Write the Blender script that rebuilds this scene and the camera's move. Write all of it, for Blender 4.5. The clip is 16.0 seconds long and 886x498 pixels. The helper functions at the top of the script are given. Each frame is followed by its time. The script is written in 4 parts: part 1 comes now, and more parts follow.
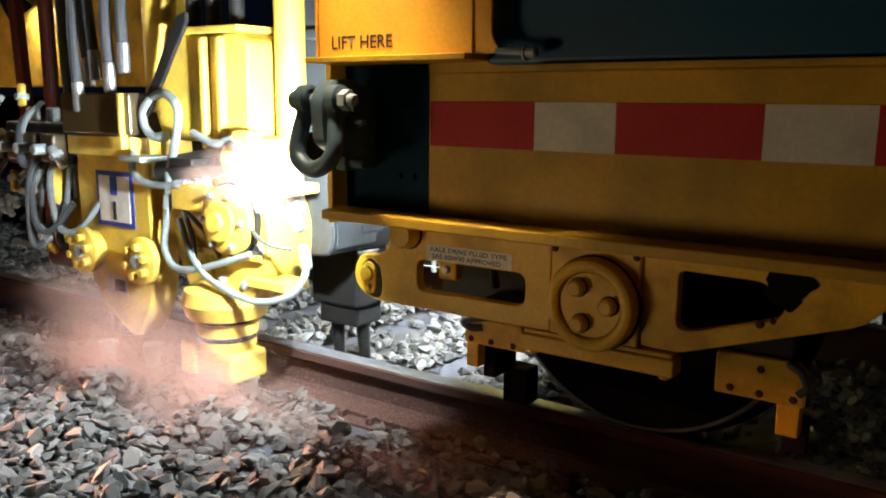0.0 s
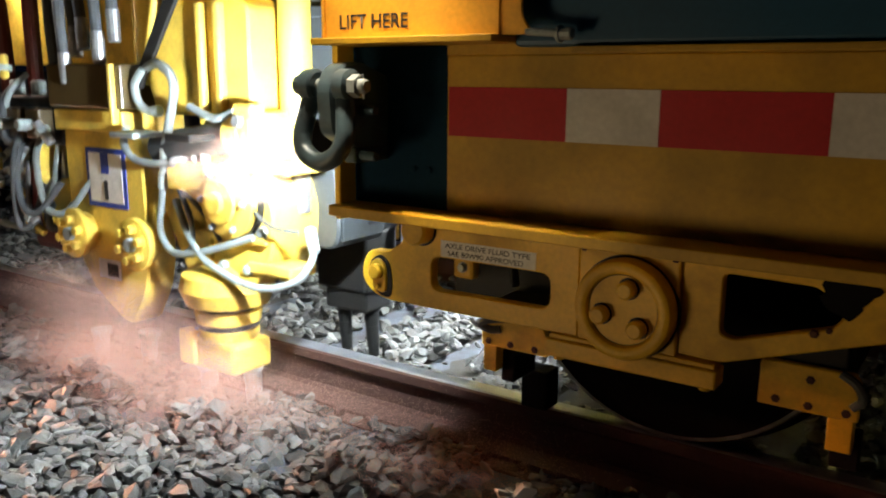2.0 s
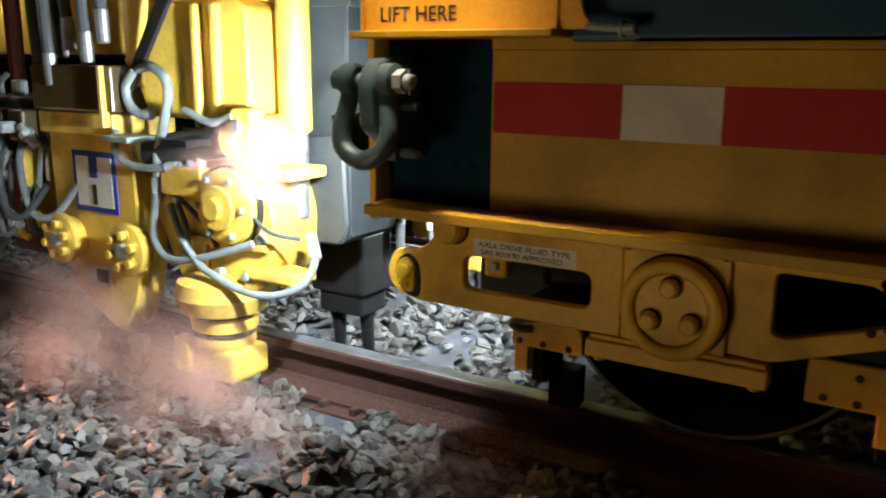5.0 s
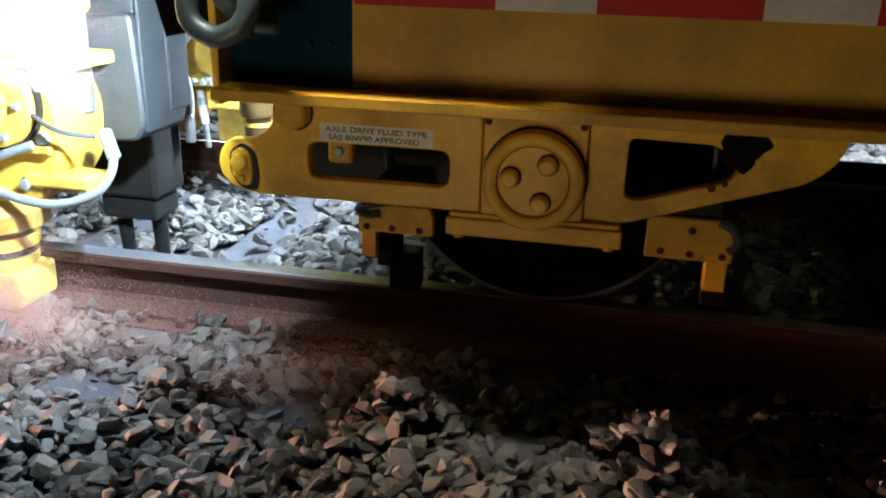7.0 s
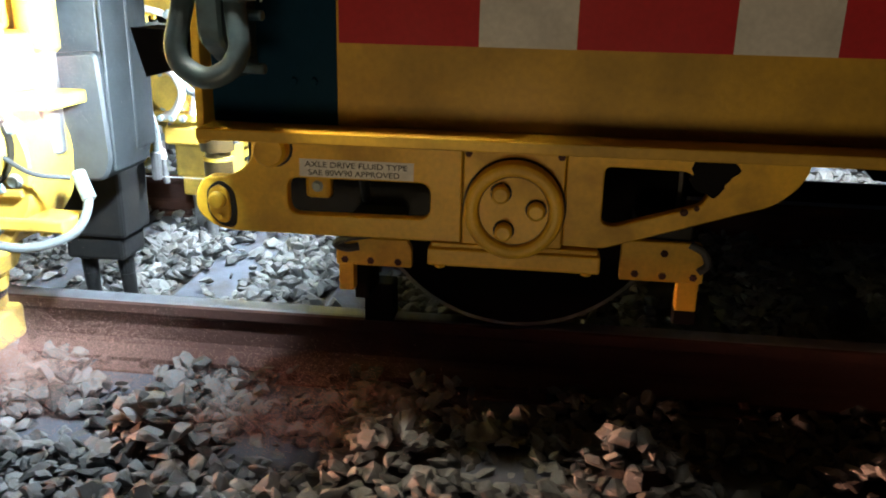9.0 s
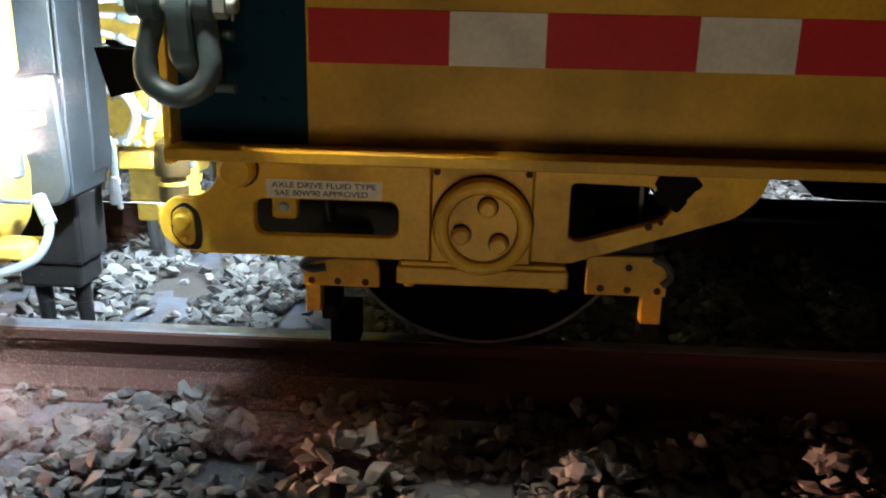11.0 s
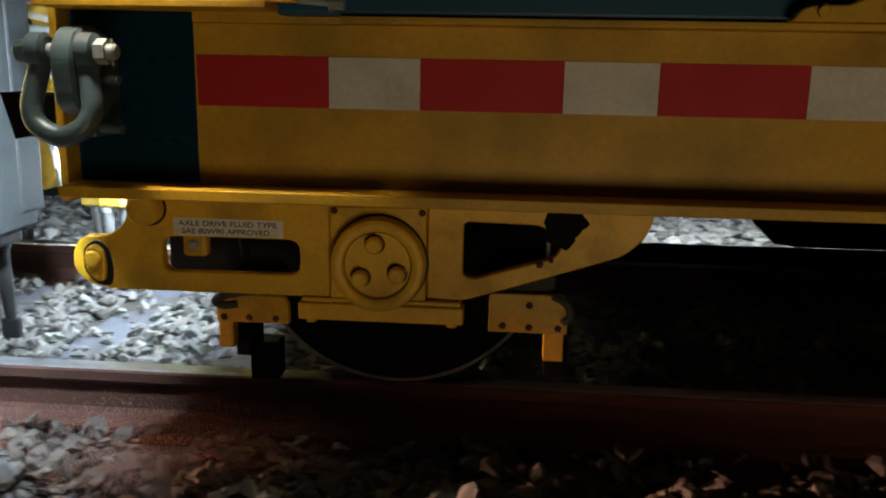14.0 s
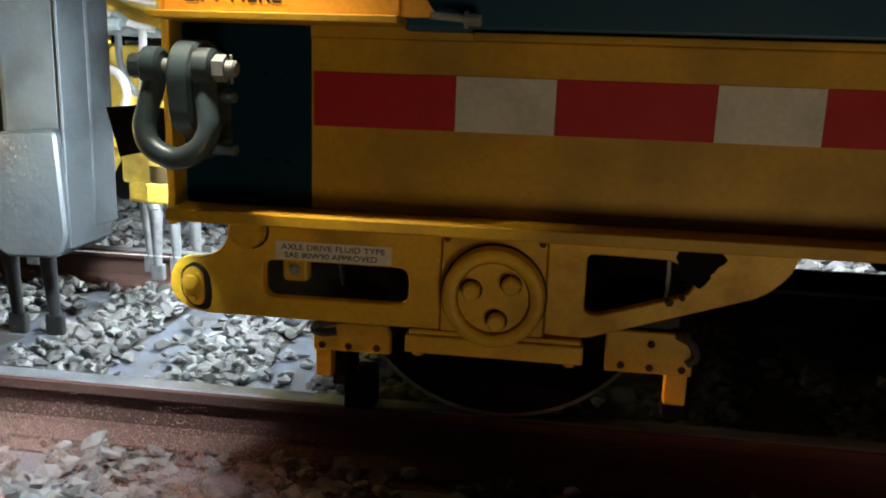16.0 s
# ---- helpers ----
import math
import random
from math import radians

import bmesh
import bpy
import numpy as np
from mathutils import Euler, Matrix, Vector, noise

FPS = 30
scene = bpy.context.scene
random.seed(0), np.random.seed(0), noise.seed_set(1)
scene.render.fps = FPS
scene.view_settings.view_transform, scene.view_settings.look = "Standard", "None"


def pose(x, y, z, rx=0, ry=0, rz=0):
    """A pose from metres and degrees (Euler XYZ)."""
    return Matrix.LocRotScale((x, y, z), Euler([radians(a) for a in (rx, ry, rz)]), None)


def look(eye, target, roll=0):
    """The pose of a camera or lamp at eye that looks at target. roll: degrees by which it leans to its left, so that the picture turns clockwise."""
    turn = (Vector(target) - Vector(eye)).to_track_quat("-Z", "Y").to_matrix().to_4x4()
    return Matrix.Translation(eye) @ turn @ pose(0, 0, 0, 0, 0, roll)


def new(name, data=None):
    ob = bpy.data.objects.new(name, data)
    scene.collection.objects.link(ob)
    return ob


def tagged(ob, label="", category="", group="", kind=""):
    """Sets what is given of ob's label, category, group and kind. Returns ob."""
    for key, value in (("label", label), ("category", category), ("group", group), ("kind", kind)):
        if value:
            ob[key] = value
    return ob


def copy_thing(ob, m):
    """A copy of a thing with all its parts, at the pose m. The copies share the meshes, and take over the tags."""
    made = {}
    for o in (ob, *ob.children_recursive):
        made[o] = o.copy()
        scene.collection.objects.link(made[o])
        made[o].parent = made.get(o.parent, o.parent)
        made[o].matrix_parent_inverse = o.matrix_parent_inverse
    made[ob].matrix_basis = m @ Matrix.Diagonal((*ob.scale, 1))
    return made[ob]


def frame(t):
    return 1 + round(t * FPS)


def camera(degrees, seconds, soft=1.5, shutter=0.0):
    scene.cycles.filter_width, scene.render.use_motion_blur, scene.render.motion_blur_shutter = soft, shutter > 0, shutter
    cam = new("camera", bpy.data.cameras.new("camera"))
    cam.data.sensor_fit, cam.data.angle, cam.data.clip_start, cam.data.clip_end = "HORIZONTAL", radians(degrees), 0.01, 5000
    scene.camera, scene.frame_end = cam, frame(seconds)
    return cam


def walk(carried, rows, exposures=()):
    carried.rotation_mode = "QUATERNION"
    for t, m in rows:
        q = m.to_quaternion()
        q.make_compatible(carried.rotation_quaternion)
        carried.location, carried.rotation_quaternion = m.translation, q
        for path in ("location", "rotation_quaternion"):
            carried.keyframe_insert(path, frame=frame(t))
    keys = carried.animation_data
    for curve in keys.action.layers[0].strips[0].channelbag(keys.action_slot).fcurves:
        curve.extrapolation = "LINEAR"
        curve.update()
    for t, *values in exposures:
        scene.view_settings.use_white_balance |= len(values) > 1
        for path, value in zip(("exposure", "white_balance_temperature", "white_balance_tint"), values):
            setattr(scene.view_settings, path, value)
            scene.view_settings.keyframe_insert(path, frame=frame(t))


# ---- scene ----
# ---- camera and its walk ----
R_WHEEL = 0.405
# seconds, turn of the axle in degrees: the machine creeps, then steps one sleeper on
TURNS = [(0, 6), (0.2, 12), (0.4, 14), (0.6, 24), (0.8, 43), (1.0, 60), (1.2, 65), (1.5, 67), (1.8, 73), (2.0, 77),
         (2.2, 81), (2.4, 97), (2.6, 118), (2.8, 134), (3.0, 138), (3.3, 144), (3.6, 148), (3.9, 152), (4.1, 162),
         (4.3, 182), (4.5, 200), (4.7, 208), (5.0, 212), (5.5, 222), (5.8, 227), (6.0, 235), (6.2, 256), (6.4, 274)]
TURNS += [(6.6, 281), (6.8, 288), (7.0, 292), (7.4, 297), (7.8, 302), (8.0, 312), (8.2, 336), (8.4, 354), (8.6, 359),
          (9.0, 366), (9.4, 375), (9.8, 384), (10.0, 400), (10.2, 416), (10.4, 428), (10.6, 432), (11.0, 438)]
TURNS += [(11.5, 446), (11.7, 454), (11.9, 474), (12.1, 496), (12.3, 507), (12.5, 510), (12.9, 520), (13.3, 524),
          (13.5, 527), (13.7, 536), (13.9, 566), (14.1, 585), (14.3, 592), (14.5, 596), (14.9, 601), (15.2, 603),
          (15.4, 607), (15.6, 614), (15.8, 628), (16.0, 641)]
# seconds, lift of the tamping units in metres
LIFTS = [(0, 0.0), (0.2, 0.06), (0.4, 0.18), (0.6, 0.245), (0.8, 0.25), (1.0, 0.17), (1.2, 0.015), (1.4, 0.0), (1.9, 0.0),
         (2.0, 0.03), (2.2, 0.176), (2.4, 0.265), (2.6, 0.28), (2.8, 0.2), (3.0, 0.0), (3.6, 0.0), (3.9, 0.08), (4.1, 0.22),
         (4.3, 0.27), (4.5, 0.2), (4.7, 0.02), (4.9, 0.0), (5.5, 0.0), (5.8, 0.1), (6.0, 0.22), (6.2, 0.27), (6.6, 0.24)]
LIFTS += [(6.8, 0.02), (7.0, 0.0), (7.6, 0.0), (7.8, 0.15), (8.0, 0.25), (8.3, 0.26), (8.5, 0.16), (8.7, 0.0), (9.3, 0.0),
          (9.6, 0.12), (9.8, 0.22), (10.0, 0.26), (10.2, 0.24), (10.4, 0.05), (10.6, 0.0), (11.5, 0.0), (11.7, 0.15),
          (11.9, 0.25), (12.1, 0.24), (12.3, 0.08), (12.5, 0.0), (13.4, 0.0), (13.6, 0.15), (13.8, 0.25), (14.0, 0.22),
          (14.2, 0.06), (14.4, 0.0), (15.1, 0.0), (15.3, 0.12), (15.5, 0.22), (15.8, 0.26), (16.0, 0.26)]


def gone(t):
    """How far the machine has moved along the track (towards -x) at t seconds."""
    return R_WHEEL * radians(float(np.interp(t, [a for a, b in TURNS], [b for a, b in TURNS])) - 6)


def lift(t):
    return 1.12 * float(np.interp(t, [a for a, b in LIFTS], [b for a, b in LIFTS]))


# seconds at which the tines begin to rise, and at which they are down again
RISE = [0.1, 1.95, 3.65, 5.6, 7.65, 9.35, 11.55, 13.45, 15.15]
LAND = [1.3, 3.0, 4.75, 6.85, 8.65, 10.5, 12.42, 14.3, 16.25]


def unit_gone(t):
    """How far the tamping units have moved: they stand while the tines are down and step on while they are up."""
    held = [-0.06] + [gone(a) for a in LAND[:-1]] + [4.64]
    at = held[0]
    for i, (a, b) in enumerate(zip(RISE, LAND)):
        k = min(1.0, max(0.0, (t - a - 0.24) / (b - a - 0.44)))
        at += (held[i + 1] - held[i]) * k * k * (3 - 2 * k)
    return at


def lag(t):
    return gone(t) - unit_gone(t)


def along(t):
    return Matrix.Translation((-gone(t), 0, 0))


cam = camera(56.3, 16.0, soft=1.9, shutter=0.4)
# the eye and its target beside the machine, in the machine's own space
PATH = [
    (0, (0.764, -1.529, 0.799), (-0.363, 0.085, 0.442), 0.4),
    (0.5, (0.696, -1.558, 0.786), (-0.418, 0.065, 0.435), 0.7),
    (1, (0.817, -1.592, 0.772), (-0.277, 0.046, 0.425), 0.5),
    (1.5, (0.684, -1.528, 0.761), (-0.395, 0.117, 0.401), 0.6),
    (2, (0.622, -1.423, 0.82), (-0.484, 0.191, 0.405), 0.3),
    (2.5, (0.686, -1.427, 0.819), (-0.415, 0.19, 0.402), 0.7),
    (3, (0.721, -1.425, 0.817), (-0.404, 0.168, 0.376), 0.1),
    (3.5, (0.534, -1.472, 0.81), (-0.555, 0.151, 0.387), 0.0),
    (3.7, (0.495, -1.471, 0.806), (-0.571, 0.167, 0.382), 0.0),
    (5.8, (0.144, -1.461, 0.847), (-0.824, 0.224, 0.375), 1.5),
    (6, (0.091, -1.456, 0.83), (-0.77, 0.277, 0.326), 1.4),
    (6.5, (0.199, -1.455, 0.83), (-0.404, 0.337, 0.178), 2.1),
    (7, (0.159, -1.533, 0.794), (-0.222, 0.309, 0.115), 1.6),
    (7.5, (0.086, -1.619, 0.795), (-0.216, 0.236, 0.112), 1.0),
    (8, (0.077, -1.626, 0.791), (-0.18, 0.246, 0.135), 1.7),
    (8.5, (0.159, -1.591, 0.785), (-0.096, 0.295, 0.171), 1.6),
    (9, (0.056, -1.573, 0.812), (-0.171, 0.315, 0.194), 1.2),
    (9.5, (-0.027, -1.595, 0.809), (-0.221, 0.295, 0.184), 0.7),
    (10, (-0.003, -1.625, 0.806), (-0.135, 0.273, 0.189), 1.3),
    (10.2, (0.063, -1.621, 0.798), (-0.047, 0.291, 0.223), 1.5),
    (12.3, (0.08, -1.548, 0.799), (-0.001, 0.375, 0.254), 1.0),
    (12.5, (0.04, -1.571, 0.791), (-0.033, 0.354, 0.253), 0.4),
    (13, (0.019, -1.597, 0.787), (-0.009, 0.332, 0.262), 0.3),
    (13.5, (0.061, -1.61, 0.791), (0.067, 0.331, 0.309), 0.7),
    (14, (0.267, -1.635, 0.783), (0.117, 0.312, 0.349), 1.1),
    (14.5, (0.329, -1.604, 0.794), (-0.004, 0.318, 0.349), 0.6),
    (15, (0.191, -1.569, 0.799), (-0.132, 0.359, 0.377), 0.1),
    (15.5, (0.133, -1.54, 0.803), (-0.143, 0.395, 0.378), 1.7),
    (16, (0.116, -1.512, 0.81), (-0.146, 0.423, 0.38), 1.9),
]
walk(cam, [(t, along(t) @ look(eye, target, roll)) for t, eye, target, roll in PATH],
     [(0, 0.2, 6600, 11), (2.0, 0.1, 6550, 10), (3.7, -0.05, 6500, 10), (6.0, -0.5, 6000, 9), (6.5, -0.1, 5650, 8), (9.0, -0.1, 5850, 8), (12.5, -0.18, 5700, 7), (13.5, -0.2, 5800, 7), (14.5, -0.2, 6250, 9), (16.0, -0.2, 6200, 9)])

# ---- light ----
world = bpy.data.worlds.new("night")
scene.world = world
world.use_nodes = True
world.node_tree.nodes["Background"].inputs[0].default_value = (0.25, 0.45, 1.0, 1)
world.node_tree.nodes["Background"].inputs[1].default_value = 0.004


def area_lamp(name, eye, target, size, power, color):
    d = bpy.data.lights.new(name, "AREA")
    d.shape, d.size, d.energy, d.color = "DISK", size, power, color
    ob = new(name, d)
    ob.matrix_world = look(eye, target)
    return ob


# unseen broad warm fill, added below the bank to light the machine's side
area_lamp("low_bank_fill", (-2.9, -4.0, -1.0), (-1.9, 0.2, 0.5), 1.5, 36, (1.0, 0.74, 0.42))

# ---- materials ----
def mat(name, color, rough=0.6, metal=0.0, grime=0.35, grime_color=(0.05, 0.035, 0.02), scale=6.0, bump=0.15, fine=90.0, random_val=0.0, spec=0.5):
    m = bpy.data.materials.new(name)
    m.use_nodes = True
    n, l = m.node_tree.nodes, m.node_tree.links
    b = n["Principled BSDF"]
    b.inputs["Roughness"].default_value, b.inputs["Metallic"].default_value = rough, metal
    b.inputs["Specular IOR Level"].default_value = spec
    tc = n.new("ShaderNodeTexCoord")
    n1 = n.new("ShaderNodeTexNoise"); n1.inputs["Scale"].default_value = scale; n1.inputs["Detail"].default_value = 6
    n2 = n.new("ShaderNodeTexNoise"); n2.inputs["Scale"].default_value = fine; n2.inputs["Detail"].default_value = 3
    l.new(tc.outputs["Object"], n1.inputs["Vector"]); l.new(tc.outputs["Object"], n2.inputs["Vector"])
    ramp = n.new("ShaderNodeValToRGB")
    ramp.color_ramp.elements[0].position, ramp.color_ramp.elements[1].position = 0.45, 0.75
    ramp.color_ramp.elements[0].color, ramp.color_ramp.elements[1].color = (0, 0, 0, 1), (grime, grime, grime, 1)
    l.new(n1.outputs["Fac"], ramp.inputs["Fac"])
    mix = n.new("ShaderNodeMix"); mix.data_type = "RGBA"
    mix.inputs["A"].default_value, mix.inputs["B"].default_value = (*color, 1), (*grime_color, 1)
    l.new(ramp.outputs["Color"], mix.inputs["Factor"])
    hsv = n.new("ShaderNodeHueSaturation")
    l.new(mix.outputs["Result"], hsv.inputs["Color"])
    mr = n.new("ShaderNodeMapRange")
    mr.inputs["To Min"].default_value, mr.inputs["To Max"].default_value = 0.8, 1.15
    l.new(n2.outputs["Fac"], mr.inputs["Value"])
    if random_val:
        geo = n.new("ShaderNodeNewGeometry")
        r = n.new("ShaderNodeMapRange")
        r.inputs["To Min"].default_value, r.inputs["To Max"].default_value = 1 - random_val, 1 + random_val
        l.new(geo.outputs["Random Per Island"], r.inputs["Value"])
        mul = n.new("ShaderNodeMath"); mul.operation = "MULTIPLY"
        l.new(r.outputs["Result"], mul.inputs[0]); l.new(mr.outputs["Result"], mul.inputs[1])
        l.new(mul.outputs[0], hsv.inputs["Value"])
    else:
        l.new(mr.outputs["Result"], hsv.inputs["Value"])
    l.new(hsv.outputs["Color"], b.inputs["Base Color"])
    rr = n.new("ShaderNodeMapRange")
    rr.inputs["To Min"].default_value, rr.inputs["To Max"].default_value = max(0.05, rough - 0.12), min(1, rough + 0.15)
    l.new(n1.outputs["Fac"], rr.inputs["Value"]); l.new(rr.outputs["Result"], b.inputs["Roughness"])
    bp = n.new("ShaderNodeBump"); bp.inputs["Strength"].default_value = bump; bp.inputs["Distance"].default_value = 0.004
    l.new(n2.outputs["Fac"], bp.inputs["Height"]); l.new(bp.outputs["Normal"], b.inputs["Normal"])
    return m


def glow(name, color, strength):
    m = bpy.data.materials.new(name)
    m.use_nodes = True
    n = m.node_tree.nodes
    b = n["Principled BSDF"]
    b.inputs["Base Color"].default_value = (0.8, 0.8, 0.8, 1)
    b.inputs["Emission Color"].default_value, b.inputs["Emission Strength"].default_value = (*color, 1), strength
    return m


def dust_mat():
    m = bpy.data.materials.new("dust")
    m.use_nodes = True
    n, l = m.node_tree.nodes, m.node_tree.links
    b = n["Principled BSDF"]
    # Pink in the base stands in part for the peach light on the dust.
    b.inputs["Base Color"].default_value, b.inputs["Roughness"].default_value = (0.62, 0.37, 0.29, 1), 1.0
    b.inputs["Alpha"].default_value = 0.5
    return m


YELLOW = mat("yellow paint", (0.62, 0.36, 0.015), 0.5, grime=0.45, scale=5)
# Purer than YELLOW, and lifted for the stronger light on the side frame.
FRAME_YELLOW = mat("purer, lit-up yellow paint", (0.76, 0.455, 0.014), 0.48, grime=0.5, grime_color=(0.16, 0.08, 0.01), scale=9)
# Brighter than YELLOW: takes in the stronger light on the lifting plate.
LIT_ORANGE = mat("light-brightened orange paint", (0.90, 0.44, 0.03), 0.5, grime=0.25, scale=5)
UNIT_YELLOW = mat("bright yellow paint", (0.80, 0.545, 0.08), 0.42, grime=0.6, scale=7)
NAVY = mat("dark blue paint", (0.005, 0.030, 0.062), 0.6, grime=0.4, grime_color=(0.004, 0.020, 0.045), scale=8, spec=0.06)
HOUSING = mat("dark teal paint", (0.012, 0.080, 0.16), 0.4, grime=0.3, grime_color=(0.004, 0.02, 0.035), scale=4, bump=0.02)
# Greasy steel; also the shade tone of the near inner parts and dark rings.
DARK = mat("greasy and shade-toned dark steel", (0.014, 0.014, 0.014), 0.5, 0.0, grime=0.5, grime_color=(0.03, 0.026, 0.02), scale=12, spec=0.25)
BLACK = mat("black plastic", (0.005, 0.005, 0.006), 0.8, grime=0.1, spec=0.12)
STEEL = mat("worn steel", (0.42, 0.43, 0.43), 0.38, 0.8, grime=0.6, scale=14)
GALV = mat("galvanised steel", (0.36, 0.42, 0.42), 0.5, 0.35, grime=0.5, scale=18)
GREY = mat("grey painted steel", (0.040, 0.047, 0.050), 0.55, 0.1, grime=1.0, grime_color=(0.010, 0.011, 0.011), scale=7, bump=0.25, fine=60)
# Blue cast in the base stands partly for cool light on the shackle.
SHACKLE = mat("oily steel with cool-light tint", (0.085, 0.135, 0.160), 0.36, 0.2, grime=0.6, scale=16)
HOSE = mat("grey hose", (0.20, 0.23, 0.23), 0.55, grime=0.4, scale=20)
HOSE_DARK = mat("dark hose", (0.05, 0.055, 0.06), 0.5, grime=0.4, scale=20)
RUST = mat("rusty rail", (0.085, 0.038, 0.028), 0.85, 0.1, grime=0.6, grime_color=(0.07, 0.04, 0.03), scale=9, bump=0.4)
RAILTOP = mat("polished rail head", (0.34, 0.36, 0.40), 0.5, 0.8, grime=0.5, scale=5, bump=0.05)
STONE = mat("crushed stone", (0.125, 0.127, 0.122), 0.62, grime=0.8, grime_color=(0.10, 0.082, 0.062), scale=22, bump=0.55, fine=160, random_val=0.72)
SOIL = mat("ballast fines", (0.045, 0.04, 0.035), 0.95, grime=0.6, scale=14, bump=0.6, fine=140)
WOOD = mat("weathered timber", (0.085, 0.095, 0.115), 0.9, grime=0.7, scale=9, bump=0.5)
RED = mat("red reflective sheet", (0.50, 0.008, 0.016), 0.6, grime=0.1, scale=9, bump=0.03)
WHITE = mat("white reflective sheet", (0.72, 0.70, 0.66), 0.4, grime=0.2, scale=9, bump=0.03)
PAPER = mat("white sticker", (0.75, 0.74, 0.68), 0.5, grime=0.2, scale=20, bump=0.03)
INK = mat("black print", (0.02, 0.02, 0.02), 0.6, grime=0.1)
BLUE = mat("blue print", (0.03, 0.06, 0.32), 0.5, grime=0.15)
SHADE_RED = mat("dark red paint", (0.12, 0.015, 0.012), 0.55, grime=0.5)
OIL = mat("oil-soaked brown paint", (0.075, 0.05, 0.018), 0.3, grime=0.7, grime_color=(0.012, 0.01, 0.008), scale=9)
WIRE = mat("white cord", (0.85, 0.85, 0.82), 0.6, grime=0.1)
LAMP = glow("work light lens", (0.80, 0.92, 1.0), 1550)
SPOT = glow("work light added disc", (0.84, 0.94, 1.0), 11500)
LAMP_FAR = glow("far work light lens", (0.84, 0.94, 1.0), 6500)
RIM = mat("scraped rim steel", (0.20, 0.20, 0.19), 0.45, 0.3, grime=0.6, scale=14)
FILL_LOW = glow("low front fill lens", (1.0, 0.44, 0.26), 330000)
FILL_LEFT = glow("front fill lens", (1.0, 0.72, 0.60), 80)
LAMP_PANEL = glow("cab side light lens", (1.0, 0.9, 0.7), 80)
FILL_MID = glow("centre fill lens", (0.86, 0.95, 1.0), 2900)
LAMP_PLATE = glow("hooded side light lens", (1.0, 0.82, 0.60), 1500)
FILL_SIDE = glow("far side fill lens", (0.95, 0.98, 1.0), 5500)
DUST = dust_mat()

# ---- building helpers ----
MIRRORED = []  # while not empty, parts are built mirrored about the track's middle
GROWN = []  # while not empty, parts are scaled and set back to fit the camera's view


def thing(name, base, label, category, group="", kind=""):
    ob = new(name)
    ob.empty_display_size = 0.1
    ob.location = base
    ob["base"] = list(base)
    return tagged(ob, label, category, group, kind)


def root_base(ob):
    while ob.parent:
        ob = ob.parent
    return Vector(ob["base"]) if "base" in ob else Vector((0, 0, 0))


def part(name, bm, material, parent, label="", smooth=False, local=False):
    """Links a bmesh, drawn in the machine's space, as one mesh under a thing or a part."""
    me = bpy.data.meshes.new(name)
    if GROWN:
        bmesh.ops.scale(bm, verts=bm.verts, vec=(1.125, 1.125, 1.125))
        bmesh.ops.translate(bm, verts=bm.verts, vec=(-0.067, 0.184, -0.101))
    if MIRRORED:
        bmesh.ops.scale(bm, verts=bm.verts, vec=(1, -1, 1))
        bmesh.ops.translate(bm, verts=bm.verts, vec=(0, 2.5, 0))
        bmesh.ops.reverse_faces(bm, faces=bm.faces)
    if not local:
        bmesh.ops.translate(bm, verts=bm.verts, vec=-root_base(parent))
    bm.normal_update()
    bm.to_mesh(me)
    bm.free()
    me.materials.append(material)
    if smooth:
        for p in me.polygons:
            p.use_smooth = True
        me.set_sharp_from_angle(angle=radians(35))
    ob = new(name, me)
    ob.parent = parent
    return tagged(ob, label)


def bx(x0, x1, y0, y1, z0, z1, bevel=0.004, bm=None):
    b = bmesh.new()
    bmesh.ops.create_cube(b, size=1)
    bmesh.ops.scale(b, verts=b.verts, vec=(abs(x1 - x0), abs(y1 - y0), abs(z1 - z0)))
    bmesh.ops.translate(b, verts=b.verts, vec=((x0 + x1) / 2, (y0 + y1) / 2, (z0 + z1) / 2))
    if bevel:
        bmesh.ops.bevel(b, geom=b.edges[:], offset=min(bevel, 0.3 * min(abs(x1 - x0), abs(y1 - y0), abs(z1 - z0))), segments=2, affect="EDGES", profile=0.5)
    return join(b, bm)


def join(b, bm):
    if bm is None:
        return b
    me = bpy.data.meshes.new("tmp")
    b.to_mesh(me)
    b.free()
    bm.from_mesh(me)
    bpy.data.meshes.remove(me)
    return bm


def lathe(p0, axis, profile, seg=28, bm=None, caps=True):
    """A turned solid: profile is (distance along the axis, radius)."""
    b = bmesh.new()
    q = Vector((0, 0, 1)).rotation_difference(Vector(axis).normalized()).to_matrix()
    rings = []
    for d, r in profile:
        rings.append([b.verts.new(Vector(p0) + q @ Vector((max(r, 1e-4) * math.cos(6.28318531 * i / seg), max(r, 1e-4) * math.sin(6.28318531 * i / seg), d))) for i in range(seg)])
    for a, c in zip(rings, rings[1:]):
        for i in range(seg):
            b.faces.new((a[i], a[(i + 1) % seg], c[(i + 1) % seg], c[i]))
    if caps:
        b.faces.new(rings[0][::-1])
        b.faces.new(rings[-1])
    return join(b, bm)


def rod(p0, p1, r, seg=16, bm=None, r1=None, soft=0.12):
    d = Vector(p1) - Vector(p0)
    n = d.length
    e = min(r * soft * 2, n * 0.2)
    r1 = r if r1 is None else r1
    return lathe(p0, d, [(0, r - e), (e, r), (n - e, r1), (n, r1 - e)], seg, bm)


def bolt(p, axis, r, h, bm=None):
    b = lathe(p, axis, [(0, r * 1.35), (h * 0.2, r * 1.35), (h * 0.2, r), (h * 0.9, r), (h, r * 0.8)], 6 if r < 0.01 else 10)
    return join(b, bm)


